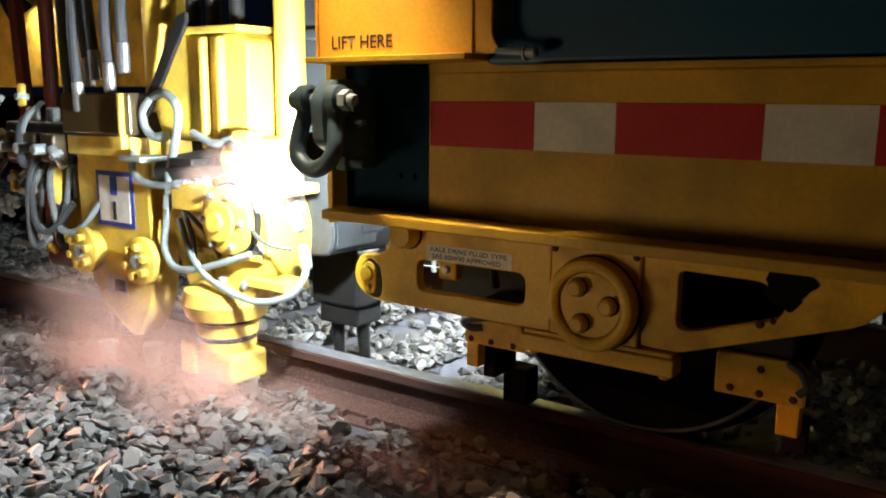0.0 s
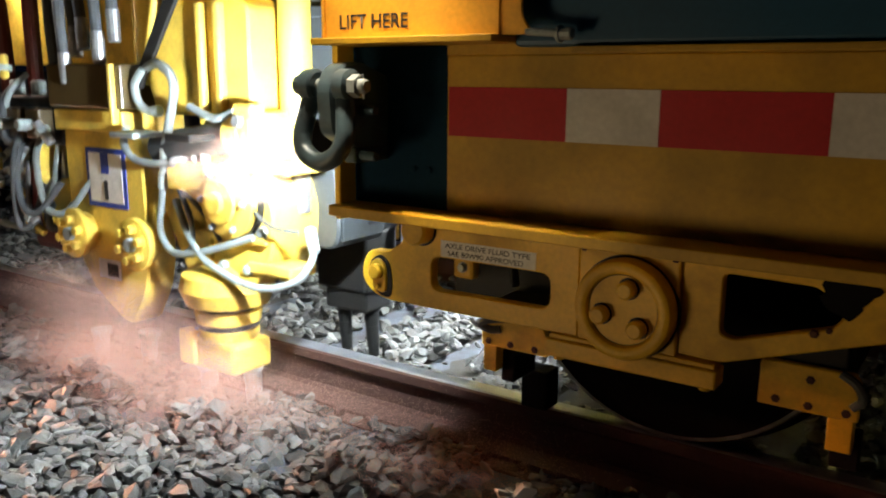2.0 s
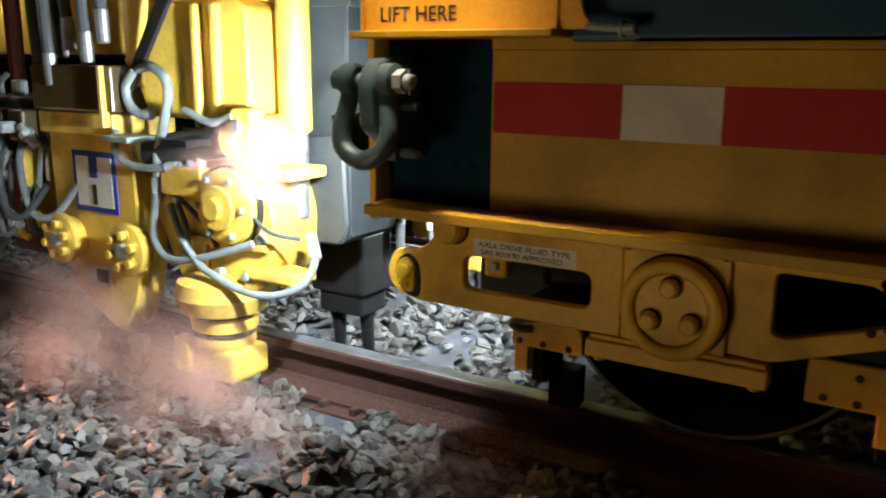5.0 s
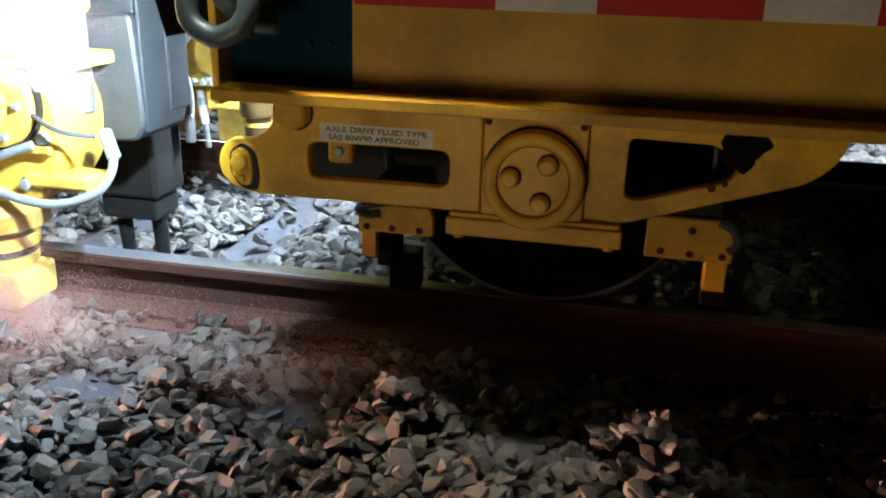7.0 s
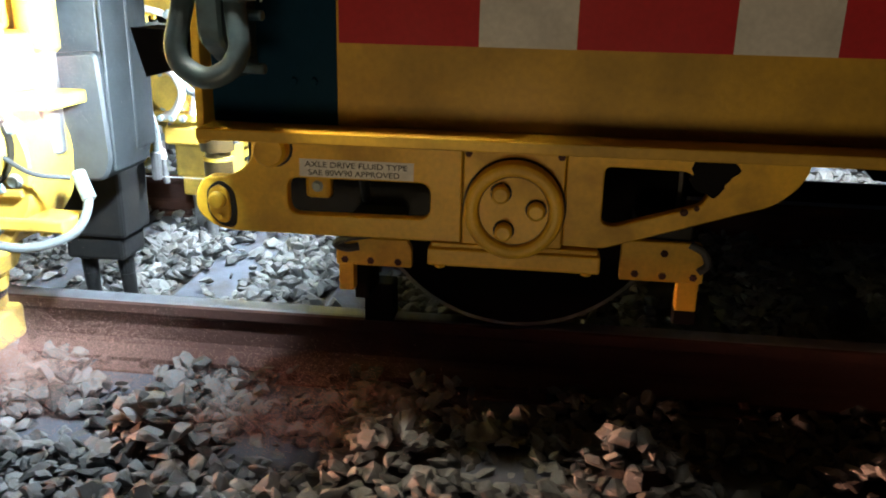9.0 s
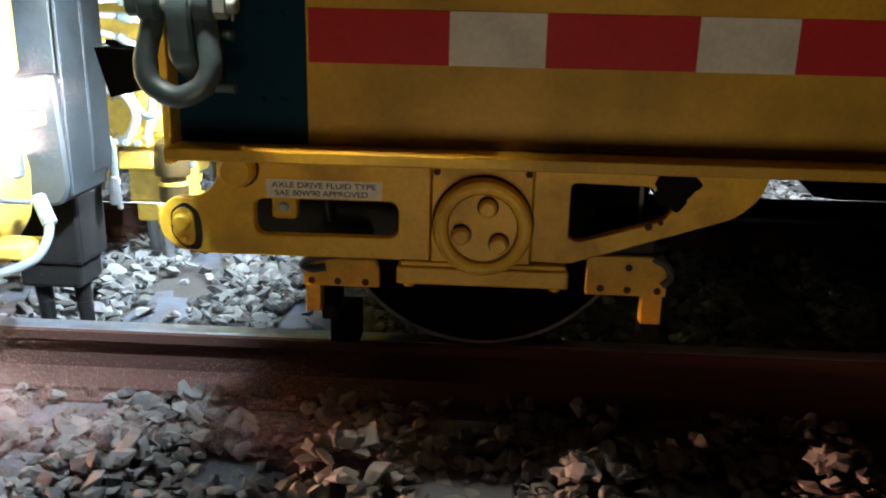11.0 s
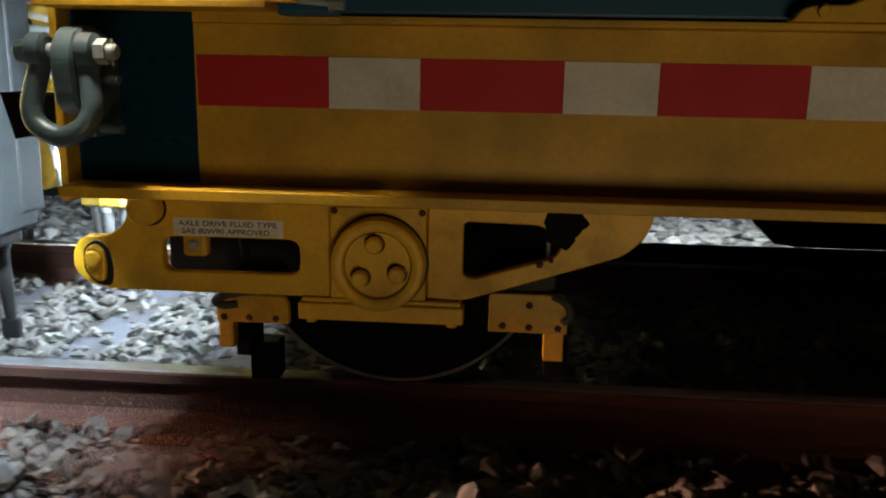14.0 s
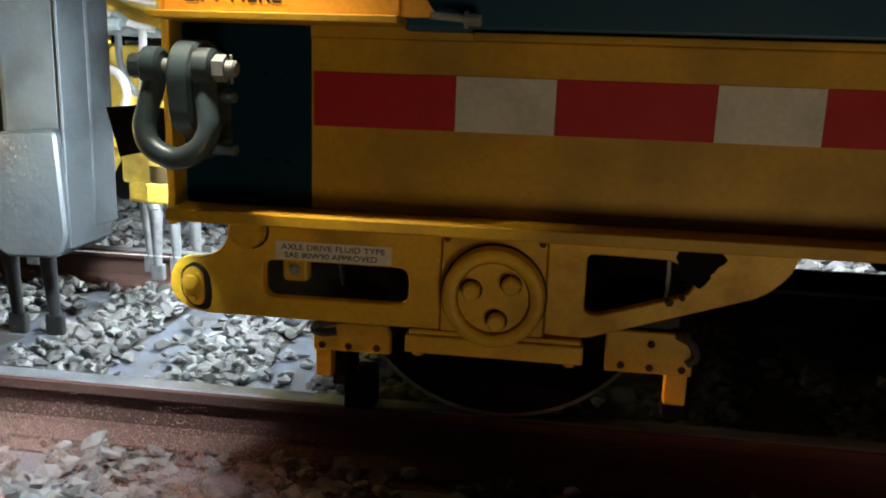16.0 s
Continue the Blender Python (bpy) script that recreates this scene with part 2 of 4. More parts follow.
def tube(pts, r, seg=10, steps=8, bm=None):
    """A hose along a smooth line through the points."""
    P = [Vector(p) for p in pts]
    P = [2 * P[0] - P[1]] + P + [2 * P[-1] - P[-2]]
    line = []
    for i in range(1, len(P) - 2):
        for k in range(steps):
            t = k / steps
            a, b_, c, d = P[i - 1:i + 3]
            line.append(0.5 * (2 * b_ + (c - a) * t + (2 * a - 5 * b_ + 4 * c - d) * t * t + (3 * b_ - a - 3 * c + d) * t ** 3))
    line.append(P[-2])
    b = bmesh.new()
    rings, up = [], Vector((0.31, 0.2, 0.93))
    for i, p in enumerate(line):
        tan = (line[min(i + 1, len(line) - 1)] - line[max(i - 1, 0)]).normalized()
        u = tan.cross(up).normalized()
        up = u.cross(tan)
        rings.append([b.verts.new(p + r * (math.cos(6.2831853 * k / seg) * u + math.sin(6.2831853 * k / seg) * up)) for k in range(seg)])
    for a, c in zip(rings, rings[1:]):
        for k in range(seg):
            b.faces.new((a[k], a[(k + 1) % seg], c[(k + 1) % seg], c[k]))
    b.faces.new(rings[0][::-1])
    b.faces.new(rings[-1])
    bmesh.ops.recalc_face_normals(b, faces=b.faces)
    return join(b, bm)


def rounded(pts, r, n=5):
    """The outline through pts with its corners rounded; r is one radius or one for each corner."""
    out = []
    for i, p in enumerate(pts):
        rad = r[i] if isinstance(r, (list, tuple)) else r
        p, a, c = Vector(p), Vector(pts[i - 1]), Vector(pts[(i + 1) % len(pts)])
        if rad <= 0:
            out.append(p)
            continue
        u, v = (a - p), (c - p)
        rad2 = min(rad, u.length * 0.45, v.length * 0.45)
        s, e = p + u.normalized() * rad2, p + v.normalized() * rad2
        for k in range(n + 1):
            t = k / n
            out.append((1 - t) ** 2 * s + 2 * t * (1 - t) * p + t * t * e)
    return out


def plate(outline, holes, y0, y1, bevel=0.003):
    """A plate in the x-z plane from y0 (near face) to y1, with holes."""
    b = bmesh.new()
    edges = []
    for loop in [outline] + list(holes):
        vs = [b.verts.new((p[0], y0, p[1])) for p in loop]
        edges += [b.edges.new((vs[i], vs[(i + 1) % len(vs)])) for i in range(len(vs))]
    f = bmesh.ops.triangle_fill(b, use_beauty=True, use_dissolve=False, edges=edges)
    faces = [g for g in f["geom"] if isinstance(g, bmesh.types.BMFace)]
    ex = bmesh.ops.extrude_face_region(b, geom=faces)
    bmesh.ops.translate(b, verts=[g for g in ex["geom"] if isinstance(g, bmesh.types.BMVert)], vec=(0, y1 - y0, 0))
    bmesh.ops.recalc_face_normals(b, faces=b.faces)
    if bevel:
        sharp = [e for e in b.edges if len(e.link_faces) == 2 and e.calc_face_angle(0) > 1.0]
        bmesh.ops.bevel(b, geom=sharp, offset=bevel, segments=1, affect="EDGES")
    return b


def lettering(text, x, y, z, height, width, material, parent, name="lettering", turn=0, local=False):
    """Printed words in the x-z plane, read from -y; x, z is the lower left corner."""
    cu = bpy.data.curves.new("words", "FONT")
    cu.body, cu.size, cu.extrude = text, 1.0, 0.0
    cu.offset = 0.012
    tmp = new("words", cu)
    bpy.context.view_layer.update()
    me = bpy.data.meshes.new_from_object(tmp.evaluated_get(bpy.context.evaluated_depsgraph_get()))
    bpy.data.objects.remove(tmp)
    b = bmesh.new()
    b.from_mesh(me)
    bpy.data.meshes.remove(me)
    xs, ys = [v.co.x for v in b.verts], [v.co.y for v in b.verts]
    for v in b.verts:
        u, w = (v.co.x - min(xs)) / (max(xs) - min(xs)), (v.co.y - min(ys)) / (max(ys) - min(ys))
        v.co = (x + u * width, y, z + w * height)
    return part(name, b, material, parent, local=local)

# ---- track and ground ----
RAIL_Z = -0.06
RAIL_Y = (0.497, 2.003)
MID_Y = 1.25
GROUND_Z = -0.215
PITCH, FIRST = 0.538, -4.69


def hump(x, y):
    """The loose surface of the ballast: heaps in the cribs outside the rail, hollows where the tines worked."""
    z = GROUND_Z + 0.018 * noise.noise((x * 2.3, y * 2.3, 0.3)) + 0.012 * noise.noise((x * 6, y * 6, 4.1))
    k = (x - FIRST) / PITCH
    crib = 0.5 - 0.5 * math.cos(6.2831853 * k)
    lump = crib ** 2 * (0.75 + 0.6 * noise.noise((k * 1.7, 2.0, 0.0)))
    z += (0.180 * lump - 0.045) * math.exp(-((y - 0.03) / 0.075) ** 2)
    z -= 0.05 * (0.3 + 0.7 * crib) * math.exp(-((y - 0.28) / 0.10) ** 2)
    # Unseen ridge added to hold the low lamp's light off the ballast.
    z += 0.07 * math.exp(-((y + 0.78) / 0.17) ** 2)
    # Ground drops out of view so light from the added lamp comes from below.
    z -= 0.55 * max(0.0, -0.9 - y)
    z -= 0.10 * max(0.0, min(2.5, y - 2.7)) * 0.6
    return z


def ground_sheet():
    b = bmesh.new()
    xs = [-3000, -600, -120, -40, -20] + [-12 + 0.12 * i for i in range(150)] + [12, 20, 40, 120, 600, 3000]
    ys = [-3000, -600, -120, -30, -8, -4.5, -3, -1.8] + [-1.3 + 0.1 * i for i in range(64)] + [8, 16, 40, 120, 600, 3000]
    grid = [[b.verts.new((x, y, hump(x, y) - 0.03 if -12 <= x <= 6 and -1.3 <= y <= 5 else max(-2.1, -0.42 - 0.55 * max(0.0, -1.3 - y)))) for x in xs] for y in ys]
    for r0, r1 in zip(grid, grid[1:]):
        for i in range(len(xs) - 1):
            b.faces.new((r0[i], r0[i + 1], r1[i + 1], r1[i]))
    return tagged(part("ground", b, SOIL, None, local=True, smooth=True), "dark earth and stone dust under the ballast", "ground", kind="structure")


ground_sheet()


def stone_kinds(n, rng):
    kinds = []
    for i in range(n):
        b = bmesh.new()
        flat = rng.uniform(0.34, 0.70)
        for k in range(14):
            v = Vector(rng.normal(size=3)).normalized() * rng.uniform(0.88, 1.06)
            b.verts.new((v.x * 1.2, v.y * 0.88, v.z * flat))
        bmesh.ops.convex_hull(b, input=b.verts)
        loose = [v for v in b.verts if not v.link_faces]
        bmesh.ops.delete(b, geom=loose, context="VERTS")
        bmesh.ops.triangulate(b, faces=b.faces)
        b.verts.index_update()
        kinds.append((np.array([v.co[:] for v in b.verts]), np.array([[v.index for v in f.verts] for f in b.faces])))
        b.free()
    return kinds


def gravel(name, label, x0, x1, y0, y1, step, size, layers, rng, kinds, clear=None):
    V, F, at = [], [], 0
    for x in np.arange(x0, x1, step):
        for y in np.arange(y0, y1, step):
            for layer in range(layers):
                if layer and rng.random() > 0.55:
                    continue
                px, py = x + rng.uniform(-0.6, 0.6) * step, y + rng.uniform(-0.6, 0.6) * step
                if clear and clear(px, py, layer, rng):
                    continue
                s = size * float(np.clip(rng.lognormal(0, 0.3), 0.5, 1.7))
                tilt = 0.5 + 0.4 * layer
                m = np.array(Euler((rng.uniform(-tilt, tilt), rng.uniform(-tilt, tilt), rng.uniform(0, 6.28))).to_matrix())
                v, f = kinds[rng.integers(len(kinds))]
                z = hump(px, py) + layer * size * 0.75 + rng.uniform(-0.25, 0.25) * size
                V.append(v @ m.T * s + (px, py, z))
                F.append(f + at)
                at += len(v)
    me = bpy.data.meshes.new(name)
    me.from_pydata(np.concatenate(V).tolist(), [], np.concatenate(F).tolist())
    me.materials.append(STONE)
    return tagged(new(name, me), label, "ballast", kind="stuff")


def near_sleeper(px, py, layer, rng):
    k = (px - FIRST) / PITCH
    on = abs(k - round(k)) * PITCH < 0.115
    if on and -0.02 < py < 2.5:
        if 0.28 < py < 2.2:
            return rng.random() > (0.16 if layer == 0 else 0.06)
        return layer == 0 and rng.random() > 0.5
    return False


rng = np.random.default_rng(7)
KINDS = stone_kinds(48, rng)
gravel("ballast_shoulder", "grey crushed stone ballast outside the rail", -8.3, 2.2, -1.15, 0.42, 0.033, 0.0225, 2, rng, KINDS, near_sleeper)
gravel("ballast_between_rails", "pale crushed stone ballast between the rails", -8.6, 2.4, 0.58, 1.93, 0.038, 0.0235, 2, rng, KINDS, near_sleeper)
gravel("ballast_far_shoulder", "pale crushed stone ballast beyond the far rail", -10.0, 5.0, 2.06, 4.9, 0.075, 0.036, 1, rng, KINDS)


def rail(name, y, near):
    t = thing(name, (0, y, RAIL_Z - 0.17), "long rusty steel rail with a polished head" if near else "far rusty steel rail with a polished head", "rail", "rails of the track", "structure")
    prof = [(-0.07, -0.17), (0.07, -0.17), (0.07, -0.158), (0.02, -0.138), (0.010, -0.125), (0.009, -0.055), (0.016, -0.042), (0.034, -0.036), (0.036, -0.010), (0.028, -0.004),
            (-0.028, -0.004), (-0.036, -0.010), (-0.034, -0.036), (-0.016, -0.042), (-0.009, -0.055), (-0.010, -0.125), (-0.02, -0.138), (-0.07, -0.158)]
    b = bmesh.new()
    ends = [[b.verts.new((x, y + p, RAIL_Z + q)) for p, q in prof] for x in (-40, 40)]
    for i in range(len(prof)):
        b.faces.new((ends[0][i], ends[0][(i + 1) % len(prof)], ends[1][(i + 1) % len(prof)], ends[1][i]))
    b.faces.new(ends[0][::-1]), b.faces.new(ends[1])
    bmesh.ops.recalc_face_normals(b, faces=b.faces)
    part("rail_body", b, RUST, t)
    b = bmesh.new()
    prof = [(-0.030, -0.0045), (0.030, -0.0045), (0.024, -0.001), (0.008, 0.0), (-0.008, 0.0), (-0.024, -0.001)]
    ends = [[b.verts.new((x, y + p, RAIL_Z + q)) for p, q in prof] for x in (-40, 40)]
    for i in range(len(prof)):
        b.faces.new((ends[0][i], ends[0][(i + 1) % len(prof)], ends[1][(i + 1) % len(prof)], ends[1][i]))
    b.faces.new(ends[0][::-1]), b.faces.new(ends[1])
    bmesh.ops.recalc_face_normals(b, faces=b.faces)
    part("running_surface", b, RAILTOP, t, "bright worn steel running surface")
    return t


rail("near_rail", RAIL_Y[0], True)
rail("far_rail", RAIL_Y[1], False)


def sleeper():
    t = thing("sleeper", (FIRST, MID_Y, RAIL_Z - 0.35), "weathered grey timber sleeper half buried in ballast", "sleeper", "sleepers of the track")
    b = bx(FIRST - 0.115, FIRST + 0.115, -0.02, 2.52, RAIL_Z - 0.35, RAIL_Z - 0.178, 0.008)
    part("timber", b, WOOD, t)
    for y in RAIL_Y:
        p = part("tie_plate", bx(FIRST - 0.095, FIRST + 0.095, y - 0.125, y + 0.125, RAIL_Z - 0.178, RAIL_Z - 0.1702, 0.003), RUST, t, "rusty steel tie plate")
        for dx, dy in ((-0.06, -0.092), (0.06, -0.092), (-0.06, 0.092), (0.06, 0.092)):
            part("spike", bx(FIRST + dx - 0.012, FIRST + dx + 0.012, y + dy - 0.016, y + dy + 0.016, RAIL_Z - 0.171, RAIL_Z - 0.148, 0.004), RUST, p)
    return t


first_sleeper = sleeper()
for k in range(-10, 14):
    if k:
        copy_thing(first_sleeper, Matrix.Translation(first_sleeper.location + Vector((PITCH * k, 0, 0))))

# ---- the machine's frame car ----
tamper = thing("tamping_machine", (0, MID_Y, RAIL_Z), "yellow track tamping machine creeping along the rails", "rail vehicle")


def build_frame():
    part("side_beam", bx(-0.345, 4.6, 0.0, 0.03, 0.537, 0.856, 0.003), YELLOW, tamper)
    part("beam_head", bx(-0.345, -0.040, 0.0, 0.03, 0.856, 0.8765, 0), YELLOW, tamper)
    part("bottom_flange", bx(-0.60, 4.6, -0.086, 0.34, 0.514, 0.537, 0.003), YELLOW, tamper)
    part("top_flange", bx(-0.04, 4.6, -0.062, 0.30, 0.856, 0.869, 0.003), YELLOW, tamper)
    part("end_plate", bx(-0.612, -0.596, -0.050, 2.45, 0.50, 0.885, 0.003), YELLOW, tamper)
    part("recess_plate", bx(-0.597, -0.342, 0.003, 0.03, 0.537, 0.875, 0.002), NAVY, tamper, "dark blue painted plate")
    for z in (0.62, 0.70, 0.78):
        for x in (-0.43, -0.39):
            if z != 0.70:
                part("recess_bolt", bolt((x, 0.003, z), (0, -1, 0), 0.007, 0.006), NAVY, tamper)
    far = part("far_side_beam", bx(-0.6, 4.6, 2.47, 2.5, 0.50, 0.868, 0.003), YELLOW, tamper)
    part("cross_beam", bx(-0.596, -0.45, 0.35, 2.15, 0.53, 0.86, 0.004), YELLOW, tamper)
    part("cross_beam", bx(0.75, 0.9, 0.35, 2.15, 0.53, 0.86, 0.004), YELLOW, tamper)
    # Dark plate, with the gearbox below, added to close the view underneath.
    part("belly_plate", bx(-0.44, 4.5, 0.345, 2.15, 0.62, 0.64, 0.003), DARK, tamper, "dark plate added under the floor")
    part("engine_housing", bx(-0.165, 4.6, -0.05, 2.40, 0.869, 2.1, 0.01), HOUSING, tamper, "dark blue housing above the frame")
    part("housing_rail", bx(0.0, 4.6, -0.062, -0.048, 1.005, 1.015, 0.002), HOUSING, tamper)
    part("far_wheel", lathe((0, 2.04, 0.345), (0, -1, 0), [(0, 0.30), (0.02, 0.405), (0.1, 0.41), (0.11, 0.43), (0.13, 0.43), (0.14, 0.3)], 40), DARK, tamper, smooth=True)
    part("axle", rod((0, 0.2, 0.345), (0, 2.3, 0.345), 0.07, 20), DARK, tamper)
    part("axle_gearbox", bx(-0.2, 0.25, 0.95, 1.55, 0.17, 0.58, 0.05), DARK, tamper, "dark axle gearbox added under the floor")
    # lifting plate
    lp = part("lifting_plate", bx(-0.575, -0.160, -0.108, -0.092, 0.888, 1.35, 0.002), LIT_ORANGE, tamper, "orange lifting bracket plate with printed words")
    part("plate_ledge", bx(-0.592, -0.158, -0.138, 0.045, 0.876, 0.889, 0.002), YELLOW, lp, "bright yellow ledge")
    part("plate_edge", bx(-0.583, -0.574, -0.112, 0.04, 0.888, 1.35, 0.002), LIT_ORANGE, lp)
    lettering("LIFT HERE", -0.535, -0.1092, 0.906, 0.028, 0.172, INK, lp)
    part("plate_gusset", plate(rounded([(-0.160, 0.888), (-0.10, 0.888), (-0.10, 0.895), (-0.118, 0.92), (-0.118, 1.35), (-0.160, 1.35)], [0, 0.004, 0.004, 0.02, 0, 0]), [], -0.104, -0.096, 0.0015), LIT_ORANGE, tamper)
    part("pin_bar", rod((-0.11, -0.10, 0.893), (-0.035, -0.09, 0.888), 0.007, 10), GALV, tamper, "small dirty steel pin")
    part("pin_nut", bolt((-0.052, -0.088, 0.888), (1, -0.1, 0), 0.011, 0.028), GALV, tamper)
    fb = part("frame_bracket", plate(rounded([(0.765, 0.869), (1.15, 0.869), (1.15, 0.94), (0.90, 0.915), (0.86, 0.898), (0.80, 0.896), (0.782, 0.89)], 0.006), [], -0.10, -0.062, 0.003), YELLOW, tamper, "yellow bracket on the frame's top edge")
    part("bracket_bolt", bolt((0.815, -0.10, 0.885), (0, -1, 0), 0.011, 0.014), YELLOW, fb)
    part("bracket_bolt", bolt((0.93, -0.10, 0.888), (0, -1, 0), 0.011, 0.014), YELLOW, fb)
    # striped reflective band
    x, red = -0.339, True
    first = True
    while x < 4.4:
        w = (0.265 if first else 0.2775) if red else 0.18
        part("red_reflector" if red else "white_reflector", bx(x, x + w - 0.0006, -0.0022, 0.001, 0.695, 0.7937, 0), RED if red else WHITE, tamper)
        x, red, first = x + w, not red, False
    # the wheel's side frame
    outline = rounded([(-0.585, 0.515), (-0.590, 0.415), (-0.640, 0.382), (-0.700, 0.382), (-0.724, 0.340), (-0.724, 0.300), (-0.690, 0.266), (-0.640, 0.256), (-0.116, 0.256), (-0.116, 0.515)],
                      [0, 0.035, 0.02, 0.03, 0.03, 0.03, 0.03, 0.02, 0, 0])
    slot = rounded([(-0.508, 0.303), (-0.185, 0.306), (-0.185, 0.388), (-0.508, 0.387)], 0.028)
    sf = part("wheel_side_frame", plate(outline, [slot], 0.175, 0.205), FRAME_YELLOW, tamper)
    outline = rounded([(0.108, 0.515), (0.108, 0.263), (0.193, 0.260), (0.545, 0.376), (0.600, 0.430), (0.612, 0.515)], [0, 0, 0.02, 0.03, 0.04, 0])
    tri = rounded([(0.188, 0.318), (0.215, 0.312), (0.395, 0.368), (0.41, 0.40), (0.36, 0.44), (0.188, 0.443)], [0.015, 0.012, 0.02, 0.02, 0.015, 0.015])
    sr = part("wheel_side_frame", plate(outline, [tri], 0.176, 0.206), FRAME_YELLOW, tamper)
    jb = part("axle_box", plate([(-0.112, 0.258), (0.106, 0.258), (0.106, 0.473), (-0.112, 0.470)], [[(0.092 * math.cos(a * 0.2618), 0.345 + 0.092 * math.sin(a * 0.2618)) for a in range(24)]], 0.166, 0.21), FRAME_YELLOW, tamper)
    part("axle_box_back", bx(-0.111, 0.105, 0.20, 0.24, 0.258, 0.49, 0.003), DARK, jb)
    for x in (-0.102, 0.096):
        part("box_bolt", bolt((x, 0.166, 0.461), (0, -1, 0), 0.0065, 0.006), RUST, jb)
    # Dark ring stands for the shade in the crevice round the cap.
    part("cap_crevice_shade", lathe((0, 0.1655, 0.345), (0, -1, 0), [(-0.004, 0.112), (0.002, 0.1115)], 48), DARK, jb, "dark ring for the crevice shade round the axle cap")
    part("keeper_bar", bx(-0.187, 0.192, 0.158, 0.215, 0.206, 0.246, 0.004), FRAME_YELLOW, tamper)
    part("keeper_lip", bx(-0.180, 0.186, 0.166, 0.21, 0.246, 0.257, 0.003), FRAME_YELLOW, tamper)
    for x in (-0.162, 0.165):
        part("keeper_bolt", bolt((x, 0.185, 0.206), (0, 0, -1), 0.012, 0.012), FRAME_YELLOW, tamper)
    part("pivot_pin", lathe((-0.535, 0.176, 0.452), (0, -1, 0), [(0, 0.037), (0.036, 0.037), (0.044, 0.031)], 28), FRAME_YELLOW, sf, smooth=True)
    # Dark ring makes the pin stand out, as shade at its base would.
    part("pivot_shade_ring", lathe((-0.535, 0.1765, 0.452), (0, -1, 0), [(0, 0.043), (0.003, 0.0425)], 28), DARK, sf, "dark ring for the shade at the pin's base")
    keep = part("pin_keeper", plate(rounded([(-0.690, 0.350), (-0.690, 0.30), (-0.668, 0.276), (-0.646, 0.276), (-0.640, 0.30), (-0.644, 0.350), (-0.667, 0.366)], 0.014), [], 0.164, 0.175, 0.002), FRAME_YELLOW, sf, "dark-edged pin keeper plate")
    part("keeper_rim", plate(rounded([(-0.697, 0.352), (-0.697, 0.298), (-0.668, 0.266), (-0.632, 0.262), (-0.626, 0.30), (-0.632, 0.352), (-0.664, 0.376)], 0.016), [], 0.172, 0.1765, 0.001), DARK, sf, "greasy dark rim")
    part("keeper_pin", lathe((-0.667, 0.165, 0.330), (0, -1, 0), [(0, 0.020), (0.012, 0.020), (0.016, 0.015)], 20), FRAME_YELLOW, keep, smooth=True)
    part("keeper_screw", bolt((-0.663, 0.164, 0.292), (0, -1, 0), 0.008, 0.009), FRAME_YELLOW, keep)
    st = part("sticker", bx(-0.478, -0.222, 0.1735, 0.1755, 0.391, 0.431, 0), PAPER, sf, "white sticker with black print")
    lettering("AXLE DRIVE FLUID TYPE", -0.466, 0.1728, 0.4135, 0.0125, 0.230, INK, st)
    lettering("SAE 80W90 APPROVED", -0.458, 0.1728, 0.3955, 0.0125, 0.205, INK, st)
    part("frame_bolt", bolt((0.36, 0.176, 0.352), (0, -1, 0), 0.007, 0.006), RUST, sr)
    part("frame_bolt", bolt((0.385, 0.176, 0.362), (0, -1, 0), 0.005, 0.006), RUST, sr)
    smear = [(0.41 + (0.046 + 0.007 * math.sin(2 * q) + 0.006 * math.sin(5 * q + 1) + 0.003 * math.sin(11 * q)) * math.cos(q), 0.440 + (0.044 + 0.008 * math.sin(3 * q) + 0.004 * math.sin(8 * q)) * math.sin(q)) for q in [0.157 * k for k in range(40)]]
    part("grease_smear", plate(smear, [], 0.1735, 0.1765, 0), BLACK, sr, "black grease smear")
    part("slot_fitting", bx(-0.485, -0.425, 0.235, 0.27, 0.325, 0.40, 0.01), FRAME_YELLOW, tamper)
    part("slot_bolt", bolt((-0.455, 0.235, 0.355), (0, -1, 0), 0.010, 0.012), GALV, tamper)
    part("slot_rod", rod((-0.36, 0.33, 0.30), (-0.38, 0.33, 0.42), 0.012, 10), DARK, tamper)
    # Added dark sheet that stands for the shade inside the slot.
    part("slot_shade_sheet", bx(-0.585, -0.14, 0.40, 0.415, 0.19, 0.50, 0.002), DARK, tamper)
    cyl = part("lift_cylinder", rod((-0.61, 0.30, 0.40), (-0.61, 0.30, 0.52), 0.028, 20), DARK, tamper, "dark hydraulic cylinder")
    part("cylinder_rod", rod((-0.61, 0.30, 0.33), (-0.61, 0.30, 0.41), 0.016, 14), STEEL, cyl)
    # rail guards before and behind the wheel
    for name, x0, x1, z0, z1, lx0, lx1, dots in (("rail_guard", -0.426, -0.242, 0.152, 0.222, -0.421, -0.384, ((-0.405, 0.165), (-0.342, 0.165), (-0.275, 0.165))),
                                                 ("rail_guard", 0.247, 0.437, 0.155, 0.252, 0.382, 0.430, ((0.282, 0.172), (0.345, 0.170), (0.345, 0.225), (0.415, 0.170)))):
        g = part(name, plate(rounded([(x0, z0), (x1, z0), (x1, z1 - 0.02), (x1 - 0.012, z1), (x0 + 0.004, z1), (x0, z1 - 0.01)], 0.005), [], 0.281, 0.301), FRAME_YELLOW, tamper)
        part("guard_leg", bx(lx0, lx1, 0.284, 0.32, 0.085, z0 + 0.004, 0.003), FRAME_YELLOW, g)
